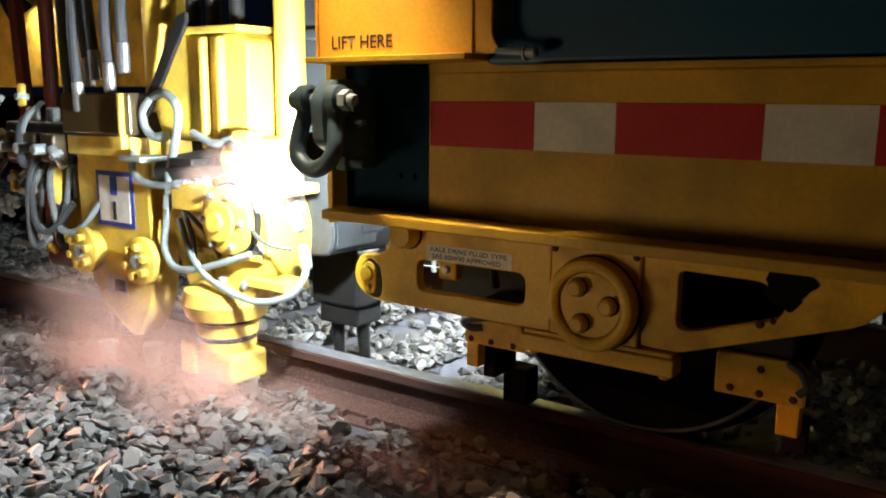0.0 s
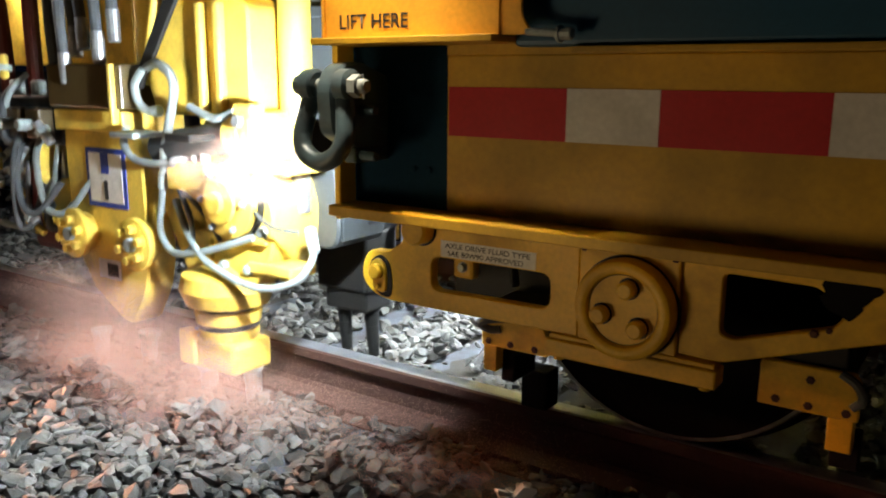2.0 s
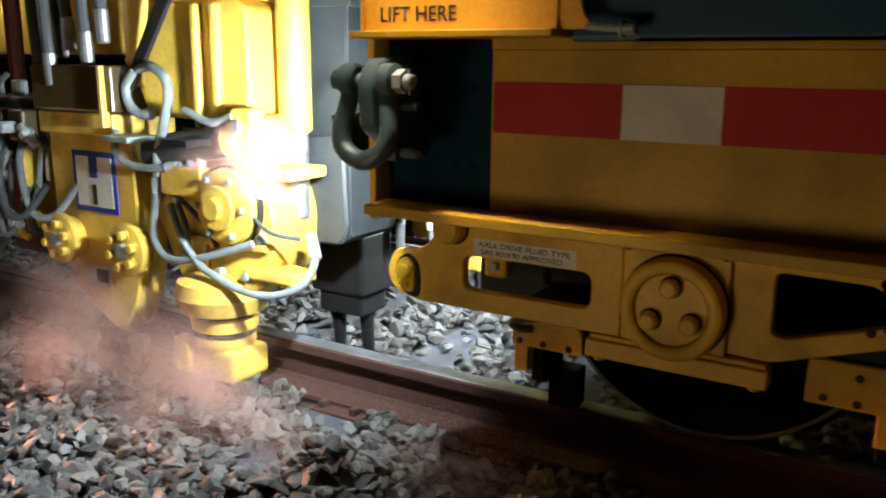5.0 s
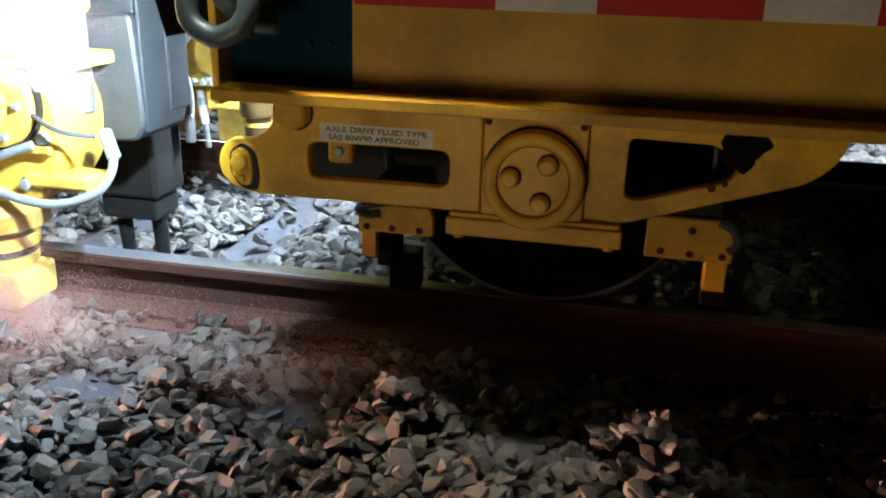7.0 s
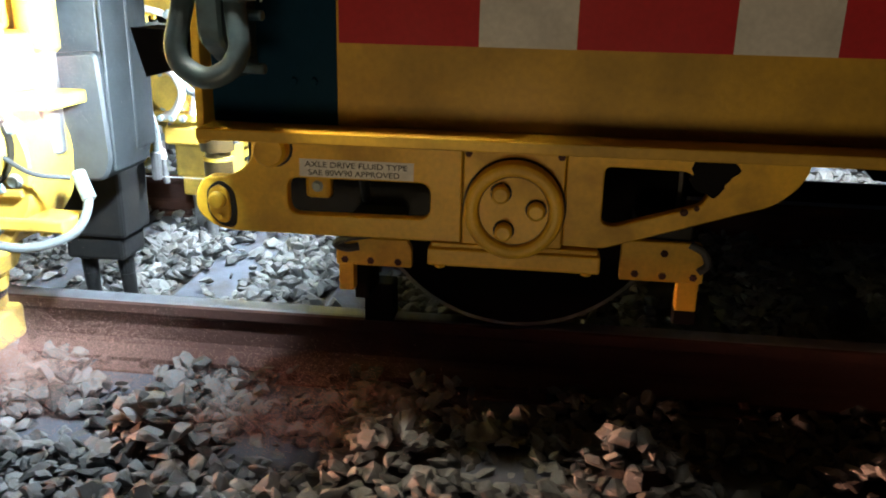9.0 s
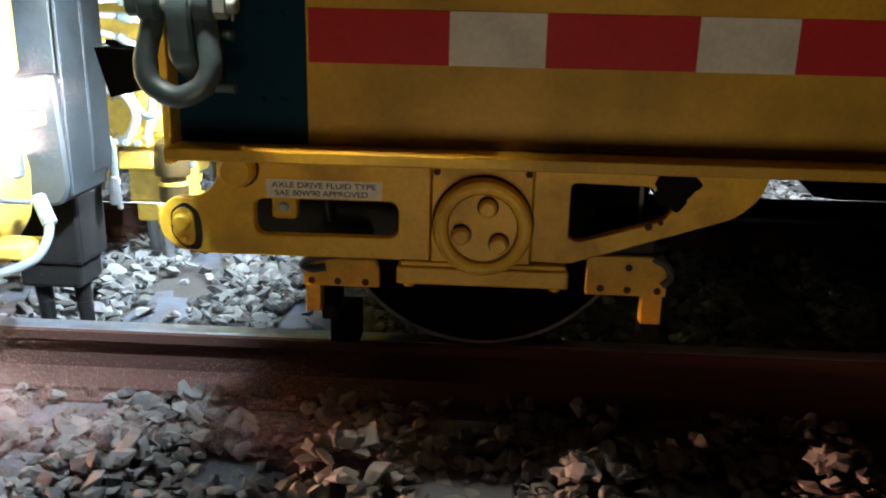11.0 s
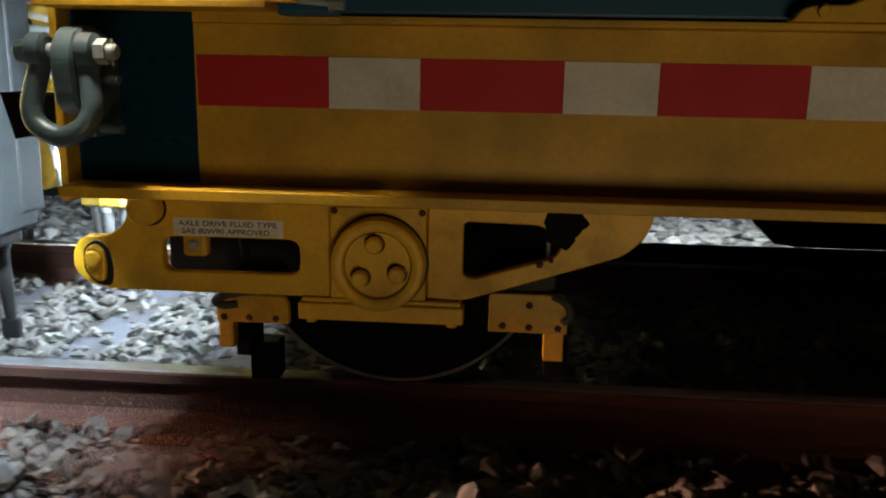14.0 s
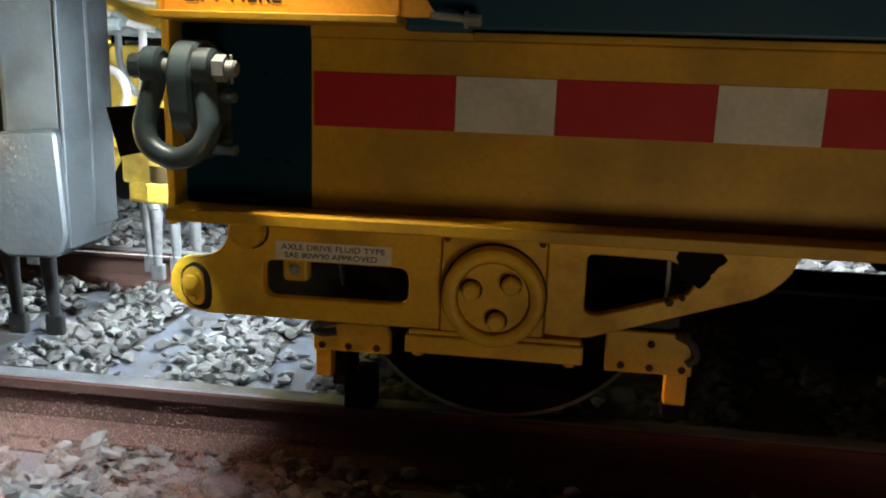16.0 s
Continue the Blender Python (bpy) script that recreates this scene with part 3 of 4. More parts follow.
        if lx0 < 0:
            part("guard_rubber", bx(lx0 + 0.030, lx1 + 0.070, 0.43, 0.50, -0.056, 0.050, 0.004), BLACK, g, "black rubber rail sweep")
            part("rubber_hanger", bx(lx0 + 0.030, lx1 + 0.030, 0.322, 0.44, 0.050, 0.15, 0.004), BLACK, g)
        else:
            part("guard_rubber", bx(lx0 + 0.004, lx1 + 0.012, 0.322, 0.352, 0.035, 0.12, 0.004), BLACK, g, "black rubber rail sweep")
        part("guard_arm", bx(x0 + 0.03, x1 - 0.03, 0.301, 0.40, z0 + 0.02, z1 + 0.05, 0.004), DARK, g)
        for dx, dz in dots:
            part("guard_bolt", bolt((dx, 0.281, dz), (0, -1, 0), 0.007, 0.006), RUST, g)
    part("guard_hose", tube([(-0.33, 0.28, 0.235), (-0.40, 0.272, 0.222), (-0.425, 0.276, 0.205), (-0.40, 0.276, 0.196), (-0.37, 0.28, 0.20)], 0.010, 8), HOSE_DARK, tamper)
    part("guard_hose", tube([(0.40, 0.28, 0.25), (0.43, 0.272, 0.235), (0.442, 0.276, 0.205), (0.425, 0.279, 0.185)], 0.009, 8), HOSE_DARK, tamper)
    # work lights on the frame's front corners
    for y, s, m in ((0.06, 1, LAMP), (2.44, -1, LAMP_FAR)):
        b = bmesh.new()
        back, front = (-0.655, 0.035, 0.035), (-0.742, 0.06, 0.047)
        vs = []
        for x, hy, hz in (back, front):
            dz = 0.665 if x == front[0] else 0.672
            lean = 0.012 if x == front[0] else 0.0
            vs.append([b.verts.new((x - lean * q, y + p * hy, dz + q * hz)) for p, q in ((-1, -1), (1, -1), (1, 1), (-1, 1))])
        for i in range(4):
            b.faces.new((vs[0][i], vs[0][(i + 1) % 4], vs[1][(i + 1) % 4], vs[1][i]))
        b.faces.new(vs[0][::-1])
        bmesh.ops.recalc_face_normals(b, faces=b.faces)
        bmesh.ops.solidify(b, geom=b.faces[:], thickness=0.004)
        wl = part("work_light", b, BLACK, tamper, "black work light seen from behind, lit")
        lens = bmesh.new()
        lens.faces.new([lens.verts.new(p) for p in ((-0.704 + 0.014 * s, y - 0.040, 0.634), (-0.704 - 0.014 * s, y + 0.040, 0.634), (-0.716 - 0.014 * s, y + 0.040, 0.702), (-0.716 + 0.014 * s, y - 0.040, 0.702))])
        part("lens", lens, m, wl, "glaring white lens")
        # Extra disc added before the lens to whiten the tamping unit.
        part("added_glow_disc", lathe((-0.739, y + 0.003 * s, 0.662), (-1, 0.30 * s, -0.12), [(0, 0.019), (0.003, 0.018)], 16), SPOT, wl, "glaring white disc added before the lens") if s > 0 else None
        part("lamp_bracket", bx(-0.66, -0.60, y - 0.015, y + 0.015, 0.655, 0.69, 0.003), BLACK, wl)
    # Front, centre and far side ones are unseen, added to brighten the scene.
    for n, p, d, m in (("front_fill", (-3.1, 0.35, 1.15), (0.8, 0.15, -0.45), FILL_LEFT), ("cab_side_light", (-3.85, 0.96, 1.30), (0.1, 0.6, -0.8), LAMP_PANEL), ("centre_fill", (-0.74, 1.35, 0.66), (-0.75, 0.0, -0.66), FILL_MID), ("far_side_fill", (1.35, 2.60, 0.85), (0.05, 0.6, -0.75), FILL_SIDE)):
        d = Vector(d).normalized()
        h = part(n, lathe(p, d, [(-0.06, 0.04), (0.0, 0.062), (0.065, 0.074), (0.065, 0.068), (0.01, 0.056)], 20), BLACK, tamper, "round light added to the machine")
        part("lens", lathe(Vector(p) + d * 0.014, d, [(0, 0.05), (0.003, 0.048)], 20), m, h, "glaring lens")
    # unseen deep-hooded light added above the frame corner, hooded to reach the lifting plate
    p, d = Vector((-0.60, -0.34, 1.80)), Vector((0.18, 0.20, -0.85)).normalized()
    h = part("hooded_side_light", lathe(p, d, [(-0.05, 0.04), (-0.01, 0.064), (0.30, 0.068), (0.30, 0.063), (0.0, 0.058)], 24), BLACK, tamper, "unseen hooded light added on an arm")
    part("lens", lathe(p + d * 0.004, d, [(0, 0.05), (0.003, 0.048)], 20), LAMP_PLATE, h, "glaring lens")
    part("light_arm", rod((-0.60, -0.34, 1.84), (-0.10, 0.05, 1.90), 0.015, 10), BLACK, h)
    # unseen low light ahead of the units, added and hooded to reach the shoulder
    low = part("low_front_fill", bx(-4.78, -4.34, -0.66, -0.42, 0.315, 0.325, 0.002), BLACK, tamper, "unseen low hooded light added ahead of the units")
    part("hood_flap", bx(-4.35, -4.34, -0.66, -0.42, 0.172, 0.315, 0.002), BLACK, low)
    part("hood_side", bx(-4.76, -4.34, -0.462, -0.452, 0.06, 0.315, 0.002), BLACK, low)
    part("hood_back", bx(-4.78, -4.76, -0.66, -0.42, 0.10, 0.315, 0.002), BLACK, low)
    part("lens", lathe((-4.75, -0.54, 0.18), (1.0, 0.11, -0.05), [(0, 0.015), (0.003, 0.014)], 20), FILL_LOW, low, "glaring peach lens")
    part("hood_arm", bx(-4.80, -4.78, -0.64, 1.0, 0.27, 0.31, 0.003), BLACK, low)
    # Beam and plate are invented, placed by view to bound the lit far ballast.
    part("far_patch_low_mask", bx(0.35, 4.5, 2.26, 2.30, -0.19, -0.026, 0.004), BLACK, tamper, "added dark beam below the lit far ballast")
    part("far_patch_side_mask", plate([(1.40, 0.50), (1.40, 0.16), (1.45, 0.078), (1.545, -0.012), (1.66, -0.024), (4.5, -0.024), (4.5, 0.50)], [], 2.30, 2.315, 0.002), BLACK, tamper, "added dark plate cutting off the lit far ballast")
    # lining cord
    part("measuring_cord", rod((-9.0, 1.25, 0.104), (-0.3, 1.25, 0.104), 0.0016, 8), WIRE, tamper, "taut white measuring cord")


build_frame()


def build_wheel():
    y = 0.46
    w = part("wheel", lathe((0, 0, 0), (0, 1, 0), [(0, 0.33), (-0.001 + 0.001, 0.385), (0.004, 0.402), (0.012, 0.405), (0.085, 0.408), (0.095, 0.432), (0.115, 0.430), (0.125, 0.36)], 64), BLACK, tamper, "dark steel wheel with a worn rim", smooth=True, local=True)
    part("rim", lathe((0, -0.006, 0), (0, 1, 0), [(0, 0.388), (0.0, 0.397), (0.006, 0.400), (0.009, 0.395), (0.009, 0.388)], 64, caps=False), RIM, w, "scraped bright rim edge", smooth=True, local=True)
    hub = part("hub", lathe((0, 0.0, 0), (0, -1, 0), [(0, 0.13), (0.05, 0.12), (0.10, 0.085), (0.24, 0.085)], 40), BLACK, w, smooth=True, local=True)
    cap = part("axle_cap", lathe((0, 0.164 - y + 0.13, 0), (0, -1, 0), [(0, 0.090), (0.120, 0.100), (0.124, 0.107), (0.156, 0.107), (0.165, 0.103), (0.168, 0.097), (0.168, 0.084), (0.164, 0.078), (0.154, 0.075)], 48), FRAME_YELLOW, w, "yellow round axle cap with three bolts", smooth=True, local=True)
    face = 0.164 - y + 0.13 - 0.154
    for k in range(3):
        a = radians(120 * k)
        part("cap_bolt", lathe((0.048 * math.cos(a), face, 0.048 * math.sin(a)), (0, -1, 0), [(0, 0.019), (0.022, 0.019), (0.027, 0.014)], 20), FRAME_YELLOW, w, smooth=True, local=True)
    # Dark ring stands for the shade in the cap's step.
    part("cap_step_shade", lathe((0, face + 0.002, 0), (0, -1, 0), [(0, 0.0750), (0.003, 0.0750), (0.003, 0.0738), (0, 0.0738)], 48, caps=False), DARK, w, "dark ring for the shade in the cap's step", local=True)
    for k in range(3):
        a = radians(120 * k)
        part("bolt_washer", lathe((0.048 * math.cos(a), face + 0.001, 0.048 * math.sin(a)), (0, -1, 0), [(0, 0.0235), (0.0025, 0.023)], 20), DARK, w, "dark washer", local=True)
    for k in range(5):
        a = radians(46 + 7 * k)
        part("cast_mark", bx(-0.002, 0.002, face - 0.002, face + 0.001, 0.058, 0.066, 0), FRAME_YELLOW, w, local=True).rotation_euler = (0, a - 1.57, 0)
    w.location = Vector((0, y, 0.345)) - root_base(tamper)
    return w


wheel = build_wheel()
WHEEL_AT = wheel.location.copy()


def build_shackle():
    t = thing("shackle", (-0.53, -0.11, 0.62), "heavy greasy bow shackle hanging from the frame corner", "shackle")
    lug = plate(rounded([(-0.17, 0.70), (-0.085, 0.655), (0.045, 0.66), (0.045, 0.80), (-0.085, 0.845), (-0.15, 0.835), (-0.178, 0.795)], [0.02, 0.03, 0.0, 0.02, 0.03, 0.03, 0.03]), [], -0.022, 0.022, 0.006)
    bmesh.ops.rotate(lug, verts=lug.verts, cent=(0, 0, 0), matrix=Matrix.Rotation(radians(90), 3, "Z"))
    bmesh.ops.translate(lug, verts=lug.verts, vec=(-0.524, 0, 0))
    part("lug", lug, SHACKLE, t, "greasy and shade-toned dark steel lug")
    part("pin", rod((-0.60, -0.150, 0.795), (-0.424, -0.160, 0.795), 0.014, 18), GALV, t, "worn steel pin")
    part("pin_head", bolt((-0.588, -0.150, 0.795), (-1, 0, 0), 0.021, 0.030), SHACKLE, t)
    part("nut", lathe((-0.462, -0.158, 0.795), (1, 0, 0), [(0, 0.023), (0.020, 0.023)], 6), GALV, t)
    part("split_pin", rod((-0.434, -0.158, 0.770), (-0.434, -0.160, 0.818), 0.0025, 6), GALV, t)
    for x0, x1 in ((-0.590, -0.555), (-0.498, -0.462)):
        part("shackle_ear", lathe((x0, -0.155, 0.795), (1, 0, 0), [(0, 0.026), (0.005, 0.033), (x1 - x0 - 0.005, 0.033), (x1 - x0, 0.026)], 24), SHACKLE, t, smooth=True)
    part("bow", tube([(-0.571, -0.155, 0.800), (-0.573, -0.160, 0.765), (-0.580, -0.168, 0.728), (-0.584, -0.176, 0.692), (-0.570, -0.183, 0.662), (-0.527, -0.186, 0.643), (-0.486, -0.183, 0.660),
                      (-0.470, -0.176, 0.692), (-0.474, -0.168, 0.728), (-0.480, -0.160, 0.765), (-0.481, -0.155, 0.800)], 0.0195, 14, 8), SHACKLE, t, "greasy dark bow", smooth=True)
    for z in (0.745, 0.652):
        part("pad_stud", rod((-0.505, -0.088, z), (-0.452, -0.098, z), 0.010, 12), SHACKLE, t)
        part("pad_block", bx(-0.530, -0.500, -0.11, 0.002, z - 0.016, z + 0.016, 0.004), SHACKLE, t)
    return t


shackle = build_shackle()

# ---- the tamping units, one at each rail, drawn in their lowered place ----
def tine(parent, x, y, lean, metal=None):
    """A tamping tine: socket neck, tapered shank and a broad worn paddle."""
    t = part("tine", rod((x, y, -0.05), (x + lean * 0.5, y, -0.13), 0.027, 16, r1=0.025), metal or STEEL, parent, "tamping tine, dark for its unlit side" if metal else "worn bright steel tamping tine")
    part("tine_shank", rod((x + lean * 0.4, y, -0.12), (x + lean * 1.6, y, -0.31), 0.025, 14, r1=0.017), metal or STEEL, t, smooth=True)
    part("tine_collar", lathe((x, y, -0.052), (0, 0, -1), [(0, 0.034), (0.018, 0.034), (0.022, 0.028)], 20), metal or GALV, t)
    part("tine_paddle", bx(x + lean * 1.6 - 0.03, x + lean * 1.6 + 0.03, y - 0.014, y + 0.014, -0.37, -0.30, 0.008), metal or STEEL, t)
    return t


def build_unit(y, label):
    u = thing("tamping_unit", (-1.5, y, 0.0), label, "tamping unit", "tamping units of the machine")
    GROWN.append(1)
    # rear arm, nearest the frame car, outside the rail
    Y = 0.12
    clamp = part("tine_holder", bx(-1.375, -1.175, Y - 0.07, Y + 0.075, -0.060, 0.03, 0.014), UNIT_YELLOW, u)
    part("holder_wedge", bx(-1.392, -1.33, Y - 0.085, Y - 0.04, -0.05, 0.05, 0.006), UNIT_YELLOW, clamp)
    part("holder_bolt", bolt((-1.34, Y - 0.045, 0.035), (0, 0, 1), 0.018, 0.02), GALV, clamp)
    part("holder_neck", lathe((-1.268, Y, 0.03), (0, 0, 1), [(0, 0.08), (0.012, 0.086), (0.03, 0.086), (0.034, 0.075), (0.046, 0.075), (0.052, 0.092), (0.085, 0.096), (0.09, 0.085), (0.10, 0.085), (0.106, 0.118), (0.15, 0.135), (0.19, 0.125), (0.215, 0.06)], 36), UNIT_YELLOW, u, "ringed yellow neck of the tine arm", smooth=True)
    for z in (0.064, 0.119):
        part("neck_seal", lathe((-1.268, Y, z), (0, 0, 1), [(0, 0.08), (0.0, 0.0865), (0.012, 0.0865), (0.012, 0.08)], 36), DARK, u, smooth=True)
    tine(u, -1.335, Y - 0.03, 0.01)
    tine(u, -1.215, Y + 0.03, 0.01)
    body = part("arm_body", plate(rounded([(-1.40, 0.20), (-1.12, 0.20), (-1.05, 0.30), (-1.04, 0.42), (-1.09, 0.56), (-1.44, 0.56), (-1.50, 0.40)], 0.03), [], Y - 0.03, Y + 0.15, 0.006), UNIT_YELLOW, u)
    part("eccentric_drum", lathe((-1.18, Y - 0.08, 0.44), (0, 1, 0), [(0, 0.07), (0.01, 0.10), (0.05, 0.105), (0.34, 0.105), (0.35, 0.08)], 32), UNIT_YELLOW, body, smooth=True)
    part("drum_band", lathe((-1.18, Y - 0.05, 0.44), (0, 1, 0), [(0, 0.10), (0, 0.109), (0.03, 0.109), (0.03, 0.10)], 32), DARK, body)
    part("squeeze_cylinder", rod((-1.50, Y - 0.03, 0.56), (-1.14, Y - 0.03, 0.62), 0.045, 22), GREY, body, "pale hydraulic squeeze cylinder", smooth=True)
    part("cylinder_gland", rod((-1.18, Y - 0.03, 0.61), (-1.10, Y - 0.03, 0.624), 0.055, 22), UNIT_YELLOW, body, smooth=True)
    part("pivot_block", bx(-1.16, -1.05, Y - 0.08, Y + 0.08, 0.55, 0.68, 0.02), UNIT_YELLOW, body)
    part("cross_bar", bx(-1.16, -0.965, Y - 0.05, Y + 0.10, 0.52, 0.55, 0.006), UNIT_YELLOW, body)
    for x, z in ((-1.38, 0.27), (-1.24, 0.25), (-1.14, 0.25), (-1.08, 0.36), (-1.40, 0.50), (-1.075, 0.48)):
        part("body_bolt", bolt((x, Y - 0.03, z), (0, -1, 0), 0.013, 0.016), GALV, body)
    part("bracket_plate", bx(-1.14, -0.975, Y - 0.04, Y + 0.06, 0.245, 0.275, 0.006), UNIT_YELLOW, body)
    for x in (-1.11, -1.05, -1.0):
        part("bracket_bolt", bolt((x, Y + 0.01, 0.245), (0, 0, -1), 0.014, 0.02), UNIT_YELLOW, body)
    part("manifold", bx(-1.42, -1.26, Y - 0.07, Y - 0.01, 0.455, 0.535, 0.006), UNIT_YELLOW, body)
    for x in (-1.40, -1.36, -1.32, -1.28):
        part("manifold_fitting", rod((x, Y - 0.045, 0.53), (x, Y - 0.045, 0.565), 0.013, 10), GALV, body)
    part("clevis", bx(-1.14, -1.06, Y - 0.075, Y - 0.02, 0.60, 0.70, 0.012), UNIT_YELLOW, body)
    part("clevis_pin", rod((-1.10, Y - 0.095, 0.655), (-1.10, Y + 0.02, 0.655), 0.018, 14), STEEL, body)
    part("body_rib", bx(-1.41, -1.06, Y - 0.045, Y - 0.028, 0.325, 0.345, 0.004), UNIT_YELLOW, body)
    part("body_rib", bx(-1.30, -1.28, Y - 0.045, Y - 0.028, 0.215, 0.33, 0.004), UNIT_YELLOW, body)
    part("drum_cover", lathe((-1.18, Y - 0.085, 0.44), (0, -1, 0), [(0, 0.06), (0.012, 0.058), (0.014, 0.03), (0.03, 0.028)], 20), UNIT_YELLOW, body, smooth=True)
    for k in range(6):
        part("drum_bolt", bolt((-1.18 + 0.082 * math.cos(k * 1.047), Y - 0.08, 0.44 + 0.082 * math.sin(k * 1.047)), (0, -1, 0), 0.008, 0.012), GALV, body)
    # front arm with the painted panel
    arm = part("front_arm", plate(rounded([(-1.93, 0.60), (-1.545, 0.60), (-1.535, 0.24), (-1.56, 0.13), (-1.63, 0.015), (-1.68, 0.015), (-1.83, 0.10), (-1.92, 0.25)], [0.01, 0.01, 0.03, 0.03, 0.02, 0.02, 0.03, 0.03]), [], 0.06, 0.16, 0.006), UNIT_YELLOW, u, "orange-yellow front arm with a blue and white panel")
    part("arm_cap", bx(-1.95, -1.60, 0.045, 0.16, 0.60, 0.665, 0.006), UNIT_YELLOW, arm)
    part("arm_rib", bx(-2.045, -2.03, 0.03, 0.2, 0.28, 0.55, 0.003), UNIT_YELLOW, arm)
    sign = part("sign_panel", bx(-1.815, -1.618, 0.0565, 0.0605, 0.372, 0.552, 0), BLUE, arm, "blue-edged white panel with dark bars")
    part("sign_white", bx(-1.798, -1.635, 0.0540, 0.0568, 0.388, 0.537, 0), PAPER, sign)
    part("sign_bar", bx(-1.733, -1.697, 0.0515, 0.0542, 0.475, 0.537, 0), BLUE, sign)
    part("sign_bar", bx(-1.723, -1.707, 0.0515, 0.0542, 0.395, 0.455, 0), INK, sign)
    part("small_plate", bx(-1.79, -1.68, 0.0565, 0.0605, 0.145, 0.205, 0), PAPER, arm, "small grey type plate")
    part("plate_print", bx(-1.742, -1.69, 0.0540, 0.0567, 0.155, 0.195, 0), INK, arm)
    for x in (-1.845, -1.540):
        f = part("flange_cover", lathe((x, 0.061, 0.285), (0, -1, 0), [(0, 0.06), (0.03, 0.06), (0.034, 0.078), (0.052, 0.078), (0.056, 0.072)], 32), UNIT_YELLOW, arm, smooth=True)
        for k in range(6):
            a = k * 1.0472 + 0.3
            part("flange_bolt", bolt((x + 0.048 * math.cos(a), 0.006, 0.285 + 0.048 * math.sin(a)), (0, -1, 0), 0.013, 0.022), UNIT_YELLOW, f)
        part("flange_hub", lathe((x, 0.006, 0.285), (0, -1, 0), [(0, 0.022), (0.018, 0.02), (0.02, 0.01)], 16), GALV, f)
    neck = part("front_neck", lathe((-1.80, 0.17, -0.02), (0, 0, 1), [(0, 0.06), (0.02, 0.085), (0.10, 0.085), (0.15, 0.10), (0.2, 0.1)], 28), DARK, u, smooth=True)
    tine(u, -1.875, 0.10, -0.012)
    tine(u, -1.72, 0.17, -0.012)
    # uprights and the guide block
    gb = part("guide_block", plate(rounded([(-1.45, 0.66), (-1.07, 0.66), (-1.06, 0.69), (-1.06, 0.945), (-1.10, 0.97), (-1.36, 0.97), (-1.50, 0.78)], 0.02), [], Y - 0.02, Y + 0.24, 0.006), UNIT_YELLOW, u)
    for x in (-1.24, -1.17):
        part("block_rib", bx(x, x + 0.022, Y - 0.045, Y - 0.015, 0.64, 0.96, 0.006), UNIT_YELLOW, gb)
    part("block_lid", bx(-1.36, -1.08, Y - 0.04, Y + 0.25, 0.97, 0.99, 0.004), UNIT_YELLOW, gb)
    for x in (-1.33, -1.24, -1.14):
        part("lid_post", rod((x, Y + 0.02, 0.99), (x, Y + 0.02, 1.4), 0.022, 14), DARK, gb)
    # Dark strip stands for the shaded chamfer of the block.
    part("chamfer_shade", plate([(-1.50, 0.75), (-1.47, 0.73), (-1.27, 1.00), (-1.27, 1.03), (-1.31, 1.02)], [], Y - 0.06, Y - 0.045, 0.002), DARK, gb, "dark strip for the block's shaded chamfer")
    column = part("guide_column", lathe((-1.003, Y + 0.09, 0.63), (0, 0, 1), [(0, 0.036), (0.01, 0.044), (0.9, 0.044)], 28), UNIT_YELLOW, u, "yellow guide column", smooth=True)
    rod_part = part("column_rod", rod((-0.995, Y + 0.09, 0.40), (-0.995, Y + 0.09, 0.64), 0.026, 18), STEEL, u, smooth=True)
    part("lift_cylinder", lathe((-1.55, Y + 0.02, 0.74), (0, 0, 1), [(0, 0.03), (0.01, 0.052), (0.8, 0.052)], 28), UNIT_YELLOW, u, "yellow upright cylinder", smooth=True)
    for ob in (gb, column, rod_part):
        ob.location.x = -0.065
    mani = part("valve_block", bx(-1.93, -1.56, 0.02, 0.2, 0.672, 0.80, 0.006), OIL, u, "oily brown valve block")
    part("block_strip", bx(-1.60, -1.585, 0.005, 0.03, 0.63, 0.80, 0.003), UNIT_YELLOW, mani)
    part("valve_shelf", bx(-2.35, -1.92, 0.05, 0.35, 0.55, 0.70, 0.01), DARK, u, "dark oily valve shelf")
    for x, z in ((-2.28, 0.70), (-2.15, 0.70), (-2.02, 0.70)):
        part("shelf_fitting", rod((x, 0.12, z - 0.01), (x, 0.12, z + 0.05), 0.024, 12), GALV, u)
    for x, z0, z1 in ((-2.22, 0.42, 0.55), (-2.10, 0.40, 0.55), (-1.99, 0.44, 0.55)):
        part("shelf_pipe", rod((x, 0.09, z0), (x, 0.09, z1), 0.012, 10), STEEL, u)
    r = np.random.default_rng(21)
    for k in range(16):
        x, z = r.uniform(-2.42, -1.95), r.uniform(0.30, 0.78)
        y = r.uniform(-0.02, 0.06)
        d = Vector((r.uniform(-1, 1), r.uniform(-0.4, 0.2), r.uniform(-1, 1))).normalized() * r.uniform(0.04, 0.09)
        f = part("pipe_fitting", rod((x, y, z), Vector((x, y, z)) + d, r.uniform(0.011, 0.017), 12), STEEL if k % 3 else UNIT_YELLOW, u)
        part("fitting_nut", lathe(Vector((x, y, z)) + d * 0.3, d, [(0, 0.023), (0.018, 0.023)], 6), GALV, f)
    for k in range(11):
        x, z = r.uniform(-2.45, -2.0), r.uniform(0.45, 0.80)
        dx, drop = r.uniform(-0.2, 0.2), r.uniform(0.12, 0.38)
        y = r.uniform(-0.03, 0.05)
